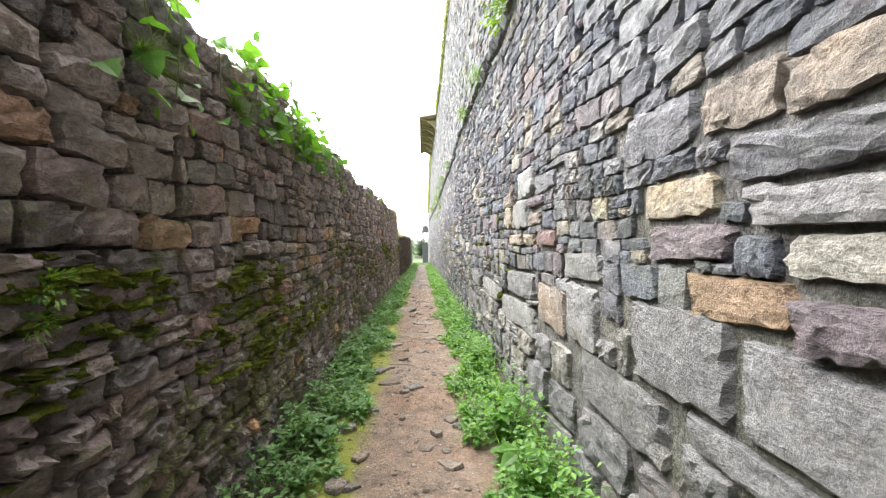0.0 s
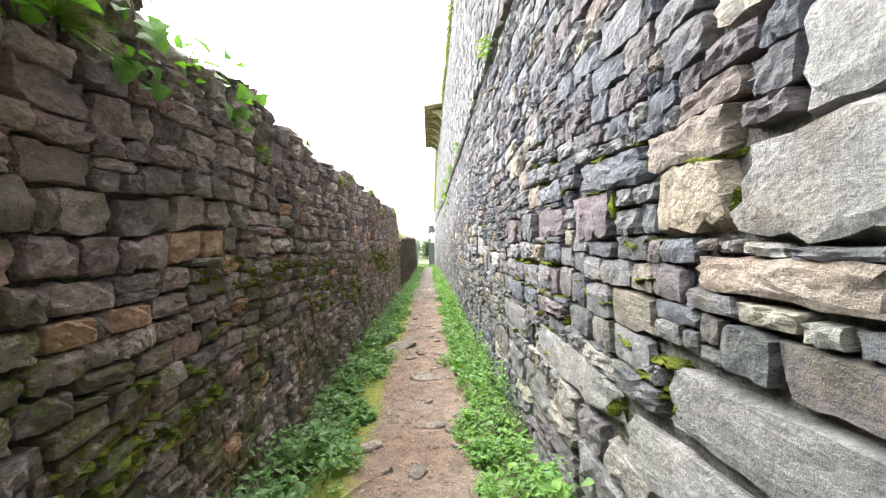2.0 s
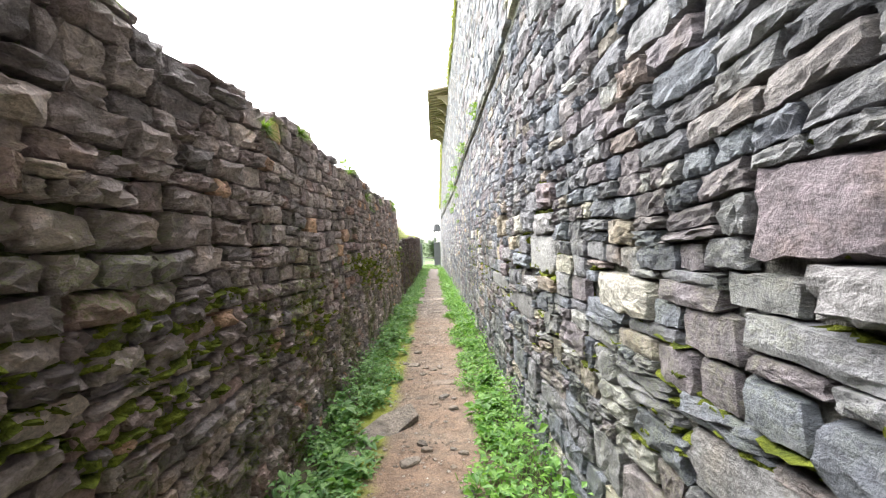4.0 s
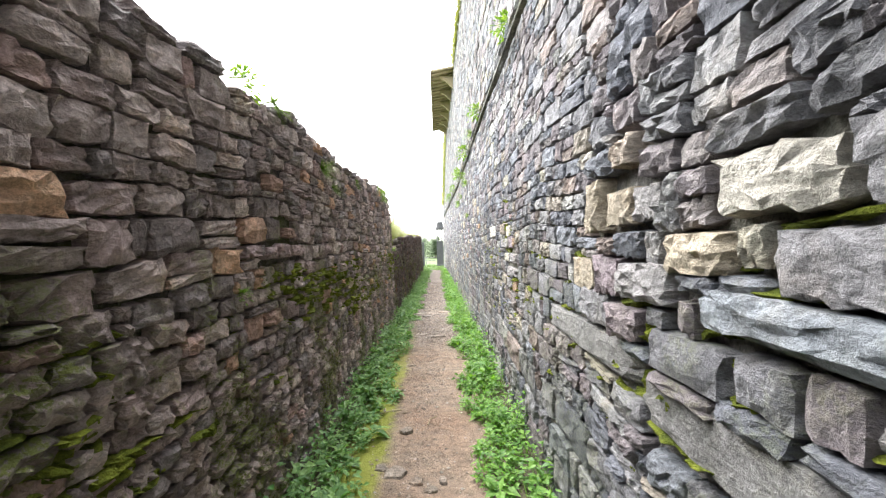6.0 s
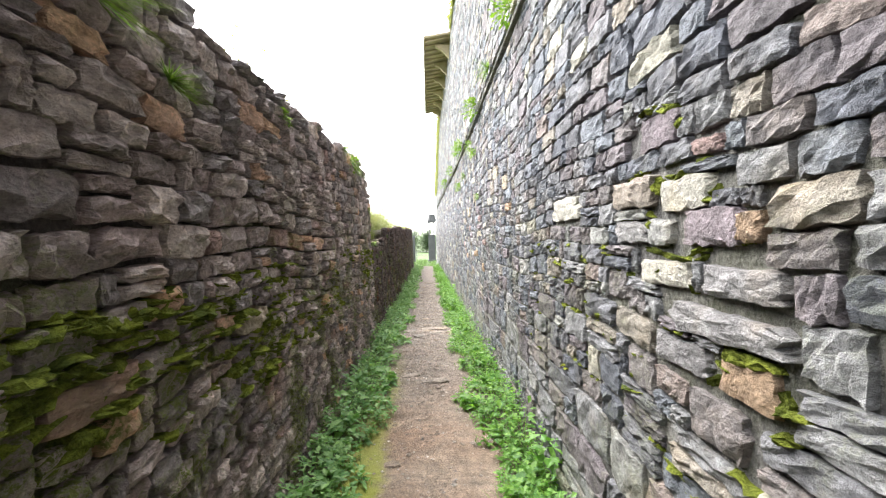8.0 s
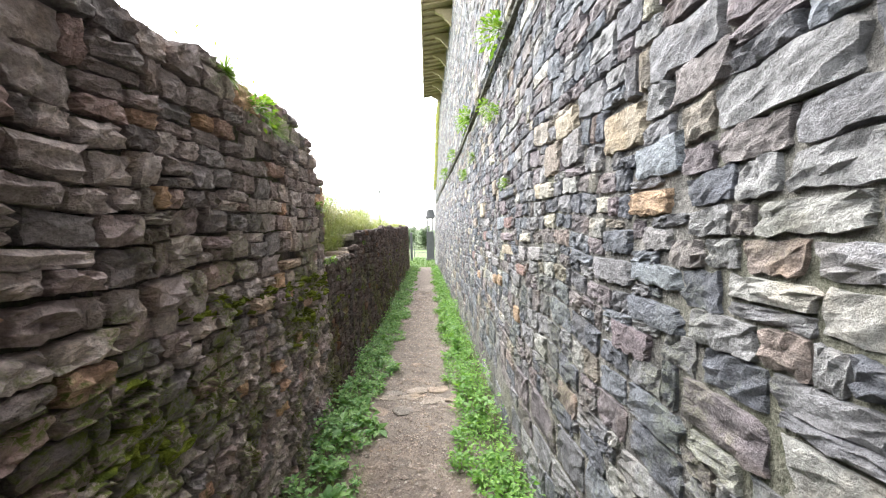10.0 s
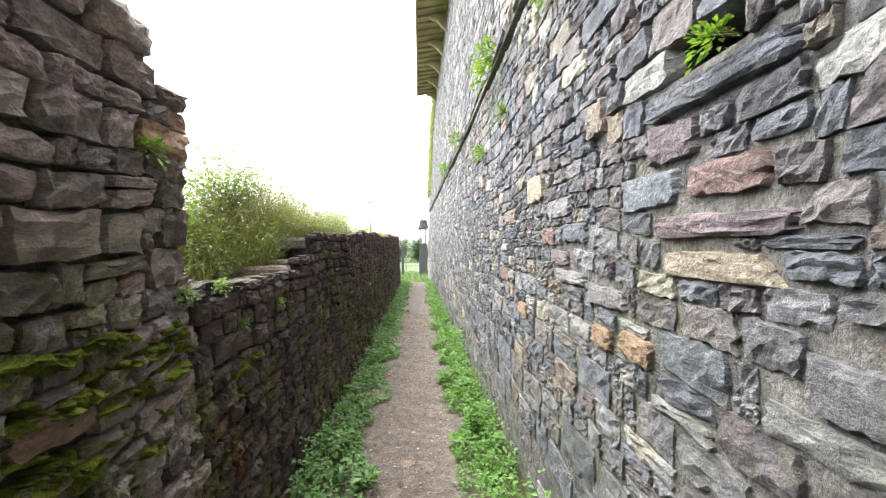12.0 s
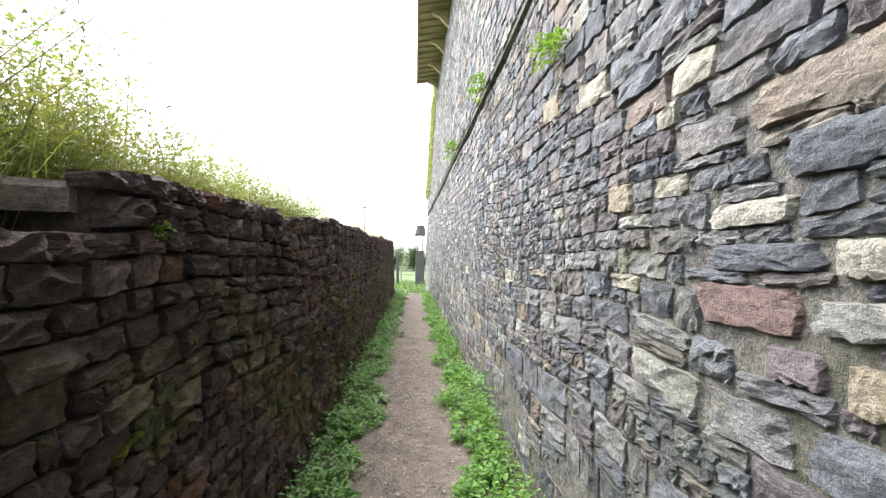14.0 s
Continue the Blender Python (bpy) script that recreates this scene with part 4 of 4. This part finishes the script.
bank_grass(20.6, 25, -1.9, -1.30, 5200, 0.3, 1.0, dry_mat, "tall yellow-green grass rooted on the low wall", 0.12)
bank_grass(19.3, 25, -3.4, -1.45, 9500, 0.35, 1.15, dry_mat, "tall yellow-green grass on the bank behind the sill", 0.10)
bank_grass(22.5, 41.5, -1.75, -1.2, 3200, 0.12, 0.5, dry_mat, "pale grass fringe rooted on the low wall top", 0.1)
bank_grass(25, 41.5, -3.2, -1.25, 5500, 0.2, 0.75, dry_mat, "tall pale grass growing along the low wall", 0.08)
bank_grass(20.6, 23.2, -2.6, -1.4, 800, 0.9, 1.65, seed_mat, "thin dry stalks standing above the scrub", 0.8)
bank_grass(20.9, 22.6, -2.4, -1.45, 240, 1.1, 2.0, wisp_mat, "grey feathery stalks arching over the low wall", 1.6, 1.8)
bank_grass(11.5, 18.2, -1.6, -1.12, 260, 0.25, 0.75, dry_mat, "sparse grass sprouting on the broken wall top", 0.3)


def scrub(x, y, z, r, h, leaves, size, label):
    """A low bush: several stems from one root and leaves in uneven clumps."""
    root = loose("bush", x, y, z, label, "bush", "scrub on the bank")
    bm = bmesh.new()
    pts = []
    for k in range(9):
        a = rng.uniform(0, 6.28)
        tip = Vector((r * rng.uniform(0.3, 1) * math.cos(a), r * rng.uniform(0.3, 1) * math.sin(a), h * rng.uniform(0.55, 1)))
        mid = tip * 0.5 + Vector((0, 0, h * 0.12))
        tube(bm, [(0, 0, -0.05), tuple(mid), tuple(tip)], 0.006, 0.002)
        pts += [(np.array(mid), 0.5), (np.array(tip), 1), (np.array(mid * 0.5 + tip * 0.5), 0.8), (np.array(mid * 0.6), 0.5)]
    part("stem", bm, stem_mat, root)
    c = np.array([p for p, _ in pts])
    i = rng.integers(0, len(c), leaves)
    p = c[i] + rng.normal(0, r * 0.20, (leaves, 3))
    p[:, 2] = np.maximum(p[:, 2], 0.03)
    a = rng.uniform(0, 6.28, leaves)
    v, f = leaf_arrays(p, np.stack([np.cos(a), np.sin(a), rng.uniform(-0.2, 0.8, leaves)], -1), rng.uniform(0.7, 1.3, leaves) * size, rng.uniform(0.45, 0.65, leaves) * size)
    mesh_object("foliage", v, f, bush_mat, root)


for x, y, r, h, s in ((-1.9, 20.2, 0.45, 0.75, 0.055), (-2.5, 20.9, 0.55, 0.95, 0.06), (-1.95, 21.3, 0.4, 0.8, 0.05), (-2.9, 19.8, 0.6, 1.0, 0.09),
                      (-2.2, 22.4, 0.5, 0.85, 0.04), (-2.0, 24.0, 0.5, 0.8, 0.04), (-2.6, 25.6, 0.6, 1.0, 0.05), (-2.1, 27.8, 0.5, 0.75, 0.05),
                      (-2.4, 31.0, 0.7, 0.9, 0.06), (-2.3, 36.0, 0.7, 0.85, 0.06)):
    scrub(x, y, float(ground_height(np.array(x), np.array(y))), r * 1.1, h * 1.15, 2000, s, "leafy light green bush among tall grass")


# ---- creeper over the wall's top ----
def lobed_leaf(size):
    """A three-lobed leaf, folded a little along its rib; its root lies at the origin."""
    out = [(0, 0), (0.35, 0.05), (0.62, 0.30), (0.40, 0.42), (0.30, 0.72), (0, 1.0), (-0.30, 0.72), (-0.40, 0.42), (-0.62, 0.30), (-0.35, 0.05)]
    me = bpy.data.meshes.new("leaf")
    v = [(x * size, y * size, abs(x) * size * 0.25 - y * y * size * 0.2) for x, y in out] + [(0, 0.45 * size, -0.03 * size)]
    me.from_pydata(v, [], [(10, i, (i + 1) % 10) for i in range(10)])
    me.materials.append(vine_mat)
    return me


leaf_meshes = [lobed_leaf(s) for s in (0.045, 0.06, 0.08, 0.105)]


def creeper(y, z_top, drop, spread, leaves, label):
    x = float(west_x(y, z_top)) + 0.07
    root = loose("creeper", x - 0.1, y, z_top, label, "creeper", "creepers on the parapet")
    for k in range(3):
        bm = bmesh.new()
        dy = rng.uniform(-spread, spread)
        dr = drop * rng.uniform(0.5, 1)
        pts = [(-0.05, dy * 0.2, 0.0), (0.06, dy * 0.5, 0.06), (0.13, dy * 0.8, -0.3 * dr), (0.12, dy, -dr)]
        tube(bm, pts, 0.004, 0.002, 4)
        part("vine_stem", bm, stem_mat, root)
    for k in range(leaves):
        s = rng.random() ** 1.6
        ob = new("leaf", leaf_meshes[int(rng.integers(4))])
        ob.parent = root
        ob.location = (0.10 + rng.uniform(-0.12, 0.10) * (1 - s), rng.uniform(-spread, spread), 0.05 * (1 - s) + rng.uniform(-0.09, 0.05) - s * drop)
        ob.rotation_euler = (rng.uniform(-1.3, 0.3), rng.uniform(-0.8, 0.8), rng.uniform(-2.9, -0.2))


for y, drop, spread, leaves in ((1.5, 0.35, 0.3, 16), (2.15, 0.55, 0.35, 22), (2.9, 0.32, 0.45, 60), (3.6, 0.34, 0.45, 64), (4.3, 0.26, 0.45, 50), (5.2, 0.18, 0.4, 26)):
    creeper(y + 0.45, float(west_top(y + 0.45)) - 0.01, drop, spread, leaves, "bright green lobed creeper hanging over the parapet top")


# ---- tufts growing out of the walls ----
def tuft(x, y, z, side, size, broad, label, drop=0.3):
    """A tuft rooted in a joint: a tangle of leaves or blades that hangs a little."""
    root = loose("wall_plant", x, y, z, label, "wall plant", "plants in the wall joints")
    n = int(120 if broad else 220)
    a = rng.uniform(-1.5, 1.5, n)
    d = np.stack([side * np.cos(a) * 0.8, np.sin(a), rng.uniform(-drop * 2, 1.1, n)], -1)
    r = size * rng.random(n) ** (0.7 if broad else 1.3)
    p = unit(d) * r[:, None] * 0.75
    p[:, 2] -= drop * r
    if broad:
        v, f = leaf_arrays(p, d, rng.uniform(0.14, 0.30, n) * size, rng.uniform(0.09, 0.17, n) * size)
    else:
        v, f = blade_arrays(p * 0.3, d, r * 1.0 + 0.015, rng.uniform(0.002, 0.0045, n), rng.uniform(0.2, 0.7, n))
    mesh_object("leaves", v, f, tuft_mat, root)
    bm = bmesh.new()
    for k in range(4):
        e = p[int(rng.integers(n))]
        tube(bm, [(-side * 0.06, 0, 0), tuple(e * 0.5), tuple(e)], 0.003, 0.0015, 4)
    part("stem", bm, stem_mat, root)


for y, z, s, br in ((18.8, 2.76, 0.13, True), (19.8, 3.08, 0.14, True), (19.3, 2.8, 0.11, False), (21.7, 3.45, 0.24, True), (21.1, 2.65, 0.15, False), (22.7, 2.62, 0.15, True),
                    (22.5, 2.55, 0.12, True), (25.5, 3.46, 0.22, True), (4.6, 3.44, 0.22, True), (6.3, 3.44, 0.22, False), (7.9, 3.44, 0.15, True), (12.8, 3.45, 0.16, True),
                    (15.5, 3.45, 0.2, True), (17.0, 3.45, 0.16, False), (18.6, 3.45, 0.25, True), (22.2, 3.45, 0.22, True), (18.16, 1.96, 0.08, True), (29.0, 3.46, 0.28, True)):
    tuft(float(east_x(y, z)) - 0.03, y, z, -1, s * 1.25, br, "fresh green weed rooted in the grey wall")
for y, z, s, br in ((5.4, 2.22, 0.13, False), (5.8, 2.12, 0.11, True), (10.8, 2.48, 0.16, True), (11.3, 2.5, 0.12, False), (12.5, 2.25, 0.16, False), (12.9, 2.12, 0.10, False), (14.2, 2.35, 0.1, True),
                    (16.6, 2.58, 0.18, False), (17.0, 2.5, 0.2, True), (17.3, 2.42, 0.16, False), (18.5, 1.95, 0.1, True), (18.7, 1.5, 0.08, True),
                    (1.35, 1.30, 0.10, True), (1.3, 1.2, 0.08, True), (10.7, 1.3, 0.08, True), (1.8, 2.1, 0.12, False), (2.6, 2.15, 0.14, False), (3.4, 2.2, 0.14, False), (4.2, 2.2, 0.16, False),
                    (19.3, 1.26, 0.06, True), (19.9, 1.3, 0.07, True), (19.0, 1.5, 0.09, True), (21.3, 1.62, 0.07, True), (8.4, 2.3, 0.1, False), (9.3, 2.45, 0.1, False), (7.0, 2.45, 0.1, False)):
    y, z = y + (0.45 if y < 9 else 0.3), z - (0.12 if y < 18.6 else 0.24)
    tuft(float(west_x(y, z)) + 0.03, y, z, 1, s, br, "green weed sprouting from the dark mossy wall")

# hanging growth on the high wall's edge
for y0, y1, z0, z1, k, label in ((10, 30, 10.0, 10.35, 1500, "yellow-green growth hanging from the high wall edge"), (42.0, 46.0, 4.5, 10.3, 2600, "yellow-green moss hanging down the far wall end")):
    y, z = rng.uniform(y0, y1, k), rng.uniform(z0, z1, k)
    if z1 - z0 > 2:
        y = y1 - (y1 - y0) * rng.random(k) ** 2
    p = np.stack([east_x(y, z) - 0.02, y, z], -1)
    d = np.stack([-rng.uniform(0.3, 1, k), rng.normal(0, 0.5, k), rng.uniform(-1.4, 0.5, k)], -1)
    v, f = leaf_arrays(p, d, rng.uniform(0.10, 0.32, k), rng.uniform(0.04, 0.10, k), 0.4)
    tagged(mesh_object("hanging_growth", v, f, fringe_mat), label, "creeper", kind="stuff")


# ---- the long eave high on the wall ----
def eave():
    root = loose("roof_eave", float(east_x(36, 10)), 36.3, 9.75, "long weathered tan eave projecting high on the wall", "eave")
    wx = float(east_x(36, 10))
    y0, y1, x0 = -5.8, 5.8, -0.02 - wx

    def block(name, xa, xb, ya, yb, za, zb, label="", tilt=0.0):
        bm = bmesh.new()
        bmesh.ops.create_cube(bm, size=1)
        for v in bm.verts:
            v.co = ((xa + xb) / 2 + v.co.x * (xb - xa), (ya + yb) / 2 + v.co.y * (yb - ya), (za + zb) / 2 + v.co.z * (zb - za) + tilt * (v.co.x + 0.5))
        bmesh.ops.bevel(bm, geom=bm.edges[:], offset=0.012, segments=1, affect="EDGES")
        part(name, bm, eave_mat, root, label)

    block("roof_slab", x0, 0.3, y0, y1, 0.06, 0.16, "", 0.22)
    block("front_board", x0 - 0.02, x0 + 0.05, y0, y1, -0.02, 0.10)
    for k in range(22):
        y = y0 + 0.25 + k * (y1 - y0 - 0.5) / 21
        block("rafter", x0 + 0.06, 0.2, y - 0.05, y + 0.05, -0.03, 0.055, "", 0.22)
    for k in range(6):
        y = y0 + 0.6 + k * (y1 - y0 - 1.2) / 5
        bm = bmesh.new()
        prof = [(0.15, -0.75), (0.15, 0.0), (-0.62, 0.0), (-0.62, -0.10), (-0.35, -0.22), (-0.05, -0.55)]
        a = [bm.verts.new((x, y - 0.09, z)) for x, z in prof]
        b = [bm.verts.new((x, y + 0.09, z)) for x, z in prof]
        bm.faces.new(a)
        bm.faces.new(b[::-1])
        for i in range(len(prof)):
            bm.faces.new((a[i], b[i], b[(i + 1) % len(prof)], a[(i + 1) % len(prof)]))
        bmesh.ops.recalc_face_normals(bm, faces=bm.faces[:])
        part("bracket", bm, eave_mat, root, "carved stone bracket under the eave")


eave()


# ---- stones on the path ----
def slab_mesh(w, l, h, seed):
    """An uneven flat stone: a ring of corners, a bevelled rim and a lumpy top."""
    r = np.random.default_rng(seed)
    k = 9
    a = np.sort(np.linspace(0, 6.283, k, endpoint=False) + r.uniform(-0.25, 0.25, k))
    sq = 1 / np.maximum(np.abs(np.cos(a)), np.abs(np.sin(a))) ** 0.7
    rad = sq * r.uniform(0.85, 1.1, k) * 0.5
    ring = np.stack([rad * np.cos(a) * w, rad * np.sin(a) * l], -1)
    v = [(x, y, -0.04) for x, y in ring] + [(x, y, h * 0.55) for x, y in ring] + [(x * 0.88, y * 0.88, h * r.uniform(0.8, 1.1)) for x, y in ring] + [(0, 0, h * 1.05)]
    f = []
    for i in range(k):
        j2 = (i + 1) % k
        f += [(i, j2, k + j2, k + i), (k + i, k + j2, 2 * k + j2, 2 * k + i), (2 * k + i, 2 * k + j2, 3 * k)]
    me = bpy.data.meshes.new("slab")
    me.from_pydata(v, [], f)
    me.materials.append(slab_mat)
    return me


def lay(name, x, y, w, l, h, turn, label, category, group, seed, tilt=0.0):
    ob = new(name, slab_mesh(w, l, h, seed))
    ob.location = (x, y, float(ground_height(np.array(x), np.array(y))))
    ob.rotation_euler = (tilt, tilt * 0.6, turn)
    return tagged(ob, label, category, group)


k = 0
for x, y, w, l, h, turn in ((-0.05, 7.65, 0.36, 0.22, 0.05, 0.2), (-0.50, 9.2, 0.30, 0.95, 0.05, -0.55), (-0.16, 4.05, 0.17, 0.16, 0.05, 0.4), (-0.40, 4.3, 0.20, 0.15, 0.06, 0.1),
                            (-0.55, 4.75, 0.18, 0.2, 0.05, 0.8), (-0.30, 5.2, 0.12, 0.1, 0.05, 0.2), (-0.10, 5.6, 0.16, 0.12, 0.04, 1.2), (0.02, 6.3, 0.2, 0.13, 0.05, 0.3),
                            (-0.45, 6.0, 0.2, 0.14, 0.05, 0.6), (-0.62, 3.2, 0.14, 0.12, 0.06, 0.3), (-0.46, 2.75, 0.12, 0.09, 0.05, 0.9), (0.10, 2.6, 0.12, 0.08, 0.05, 0.5),
                            (-0.25, 8.6, 0.16, 0.12, 0.05, 0.4), (0.02, 10.4, 0.28, 0.18, 0.04, 0.2), (-0.35, 11.2, 0.18, 0.14, 0.04, 1.0), (0.14, 8.1, 0.06, 0.22, 0.02, -0.2),
                            (-0.4, 14.1, 0.12, 0.1, 0.04, 0.2), (-0.05, 15.9, 0.3, 0.16, 0.05, 0.1), (-0.35, 16.2, 0.24, 0.15, 0.05, 0.3), (0.05, 16.6, 0.2, 0.14, 0.04, 0.7), (-0.2, 20.25, 0.13, 0.12, 0.02, 0.5)):
    k += 1
    lay("path_stone", x, y + 0.5, w, l, h * 0.5, turn, "pale flat stone half sunk in the earth path", "stone", "stones on the path", k, rng.normal(0, 0.05))
for _ in range(46):
    k += 1
    w = rng.uniform(0.04, 0.13)
    lay("path_stone", rng.uniform(-0.6, 0.2), rng.uniform(1.5, 12.5), w, w * rng.uniform(0.5, 1.0), w * rng.uniform(0.15, 0.35), rng.uniform(0, 3), "small flat stone half sunk in the earth path", "stone", "stones on the path", k, rng.normal(0, 0.08))
for row, y in enumerate((19.1, 19.36, 19.62)):
    for col in range(4):
        k += 1
        lay("paving_slab", -0.55 + col * 0.27 + 0.06 * row, y + rng.normal(0, 0.05), rng.uniform(0.16, 0.30), rng.uniform(0.14, 0.24), rng.uniform(0.008, 0.022), rng.normal(0, 0.35), "worn pinkish paving slab set across the path", "paving slab", "slabs across the path", k)
for x, w in ((-0.85, 0.5), (-0.36, 0.46), (0.1, 0.44)):
    k += 1
    lay("threshold_stone", x, 41.75, w, 0.3, 0.05, 0.02, "pale threshold stone at the end of the path", "stone", "threshold stones", k)

# pebbles, gravel and grit
count = 15000
y = np.r_[rng.uniform(-1, 20, 5500), rng.uniform(16, 30, 9500)]
x = np.clip(rng.normal(-0.16, 0.27, count), -0.7, 0.38)
s = 0.005 + 0.014 * rng.random(count) ** 3 + (rng.random(count) < 0.03) * 0.012
octa = np.array([[1, 0, 0], [0, 1, 0], [-1, 0, 0], [0, -1, 0], [0, 0, 0.7], [0, 0, -0.7]], float)
octa[:, 2] *= 0.7
pv = octa[None] * s[:, None, None] * rng.uniform(0.7, 1.4, (count, 6, 1)) + np.stack([x, y, ground_height(x, y) + s * 0.3], -1)[:, None]
of = np.array([[0, 1, 4], [1, 2, 4], [2, 3, 4], [3, 0, 4], [1, 0, 5], [2, 1, 5], [3, 2, 5], [0, 3, 5]])
pf = (of[None] + (np.arange(count) * 6)[:, None, None]).reshape(-1, 3)
tagged(mesh_object("pebbles", pv.reshape(-1, 3), pf, pebble_mat), "scattered pale pebbles and gravel on the path", "pebbles", kind="stuff")

# dry twigs
for x, y, l, a in ((-0.42, 5.9, 0.35, 0.9), (-0.3, 5.4, 0.3, -0.3), (0.1, 8.4, 0.25, 0.2), (-0.1, 12.6, 0.2, 1.2), (-0.5, 12.9, 0.25, 0.4)):
    bm = bmesh.new()
    tube(bm, [(-l / 2, 0, 0.012), (0, 0.02, 0.016), (l / 2, -0.01, 0.012)], 0.006, 0.003)
    ob = part("twig", bm, seed_mat)
    ob.location, ob.rotation_euler = (x, y, float(ground_height(np.array(x), np.array(y)))), (0, 0, a)
    tagged(ob, "dry pale twig lying on the path", "twig", "twigs")


# ---- slabs over the broken wall's sill ----
for x, y, w, l in ((-1.28, 19.25, 0.36, 0.42), (-1.29, 19.65, 0.40, 0.40), (-1.30, 20.05, 0.42, 0.42), (-1.27, 20.40, 0.36, 0.30), (-1.58, 19.5, 0.3, 0.5),
                   (-1.58, 20.05, 0.3, 0.55), (-1.30, 20.72, 0.40, 0.30), (-1.56, 20.75, 0.3, 0.34), (-1.30, 21.05, 0.38, 0.3), (-1.57, 21.1, 0.3, 0.3), (-1.30, 21.4, 0.36, 0.32), (-1.30, 18.55, 0.4, 0.28), (-1.30, 18.84, 0.4, 0.24)):
    z = float(west_top(y)) - 0.06 - (0.04 if y > 20.4 or y < 18.98 else 0)
    k += 1
    ob = new("coping_slab", slab_mesh(w, l, 0.06, k))
    ob.location, ob.rotation_euler = (x, y, z), (0, 0, rng.normal(0, 0.1))
    tagged(ob, "pale flat coping slab on the broken wall", "coping stone", "coping slabs")


# ---- beyond the path's end ----
def prism(name, parent, material, x, y, z0, z1, r0, r1, sides, label="", turn=0.785):
    bm = bmesh.new()
    bmesh.ops.create_cone(bm, cap_ends=True, segments=sides, radius1=r0, radius2=r1, depth=z1 - z0, matrix=Matrix.Translation((x, y, (z0 + z1) / 2)) @ Matrix.Rotation(turn, 4, "Z"))
    bmesh.ops.bevel(bm, geom=bm.edges[:], offset=min(0.02, r1 * 0.2), segments=1, affect="EDGES")
    return part(name, bm, material, parent, label)


gz = float(floor_z(55))
pillar = loose("gate_pillar", 0.26, 55, gz, "dark stone gate pillar with a capped post", "pillar")
prism("shaft", pillar, dark_stone_mat, 0, 0, -0.1, 2.75, 0.52, 0.46, 4)
prism("plinth", pillar, dark_stone_mat, 0, 0, -0.1, 0.3, 0.6, 0.58, 4)
prism("post", pillar, metal_mat, -0.22, 0, 2.75, 3.95, 0.06, 0.06, 8)
prism("post", pillar, metal_mat, 0.25, 0, 2.75, 3.95, 0.06, 0.06, 8)
prism("cap", pillar, dark_stone_mat, 0.02, 0, 3.95, 4.1, 0.62, 0.6, 4)
prism("dome", pillar, dark_stone_mat, 0.08, 0, 4.1, 4.8, 0.46, 0.30, 10, "weathered rounded stone dome")
post = loose("gate_post", -1.5, 55, gz, "slim dark gate post beside the field", "post")
prism("shaft", post, dark_stone_mat, 0, 0, -0.1, 2.6, 0.16, 0.14, 4)
prism("cap", post, dark_stone_mat, 0, 0, 2.6, 2.72, 0.2, 0.12, 4)

pole = loose("utility_pole", -7.0, 80, float(floor_z(80)), "thin grey utility pole with a crossarm", "utility pole")
prism("mast", pole, metal_mat, 0, 0, -0.2, 10.6, 0.12, 0.08, 8)
prism("crossarm", pole, metal_mat, 0, 0, 9.0, 9.12, 0.5, 0.5, 4)

fence = loose("field_fence", -1.5, 64, float(floor_z(64)), "pale rail fence along the field edge", "fence")
for xx in np.arange(-6, 7, 2.0):
    prism("fence_post", fence, metal_mat, float(xx), 0, -0.2, 1.0, 0.06, 0.05, 6)
for zz in (0.45, 0.85):
    bm = bmesh.new()
    tube(bm, [(-6, 0, zz), (0, 0.02, zz + 0.02), (6, 0, zz)], 0.03, 0.03, 6)
    part("rail", bm, metal_mat, fence)


def far_tree(x, y, h, label):
    z = float(floor_z(y))
    root = loose("tree", x, y, z, label, "tree", "trees round the field")
    bm = bmesh.new()
    tube(bm, [(0, 0, -0.2), (0.1, 0, h * 0.3), (0, 0.1, h * 0.75)], h * 0.035, h * 0.012, 7)
    tips = []
    for k in range(8):
        a = rng.uniform(0, 6.28)
        e = (h * 0.36 * math.cos(a) * rng.uniform(0.5, 1), h * 0.36 * math.sin(a) * rng.uniform(0.5, 1), h * rng.uniform(0.35, 0.9))
        tube(bm, [(0, 0, h * 0.22), (e[0] * 0.5, e[1] * 0.5, e[2] * 0.75), e], h * 0.015, h * 0.005, 5)
        tips.append(e)
    part("trunk", bm, bark_mat, root)
    n = 2600
    c = np.array(tips + [(0, 0, h * 0.8), (0, 0, h * 0.6), (h * 0.2, 0, h * 0.2), (-h * 0.2, 0, h * 0.22), (0, h * 0.1, h * 0.3)])
    p = c[rng.integers(0, len(c), n)] + rng.normal(0, h * 0.12, (n, 3))
    a = rng.uniform(0, 6.28, n)
    v, f = leaf_arrays(p, np.stack([np.cos(a), np.sin(a), rng.uniform(-0.5, 0.7, n)], -1), rng.uniform(0.05, 0.10, n) * h, rng.uniform(0.035, 0.06, n) * h)
    mesh_object("crown", v, f, far_mat, root)


for k in range(60):
    x = -46 + k * 1.5 + rng.normal(0, 0.4)
    far_tree(x, 96 + rng.uniform(-8, 14), rng.uniform(2.9, 4.3), "hazy green tree at the edge of the field")
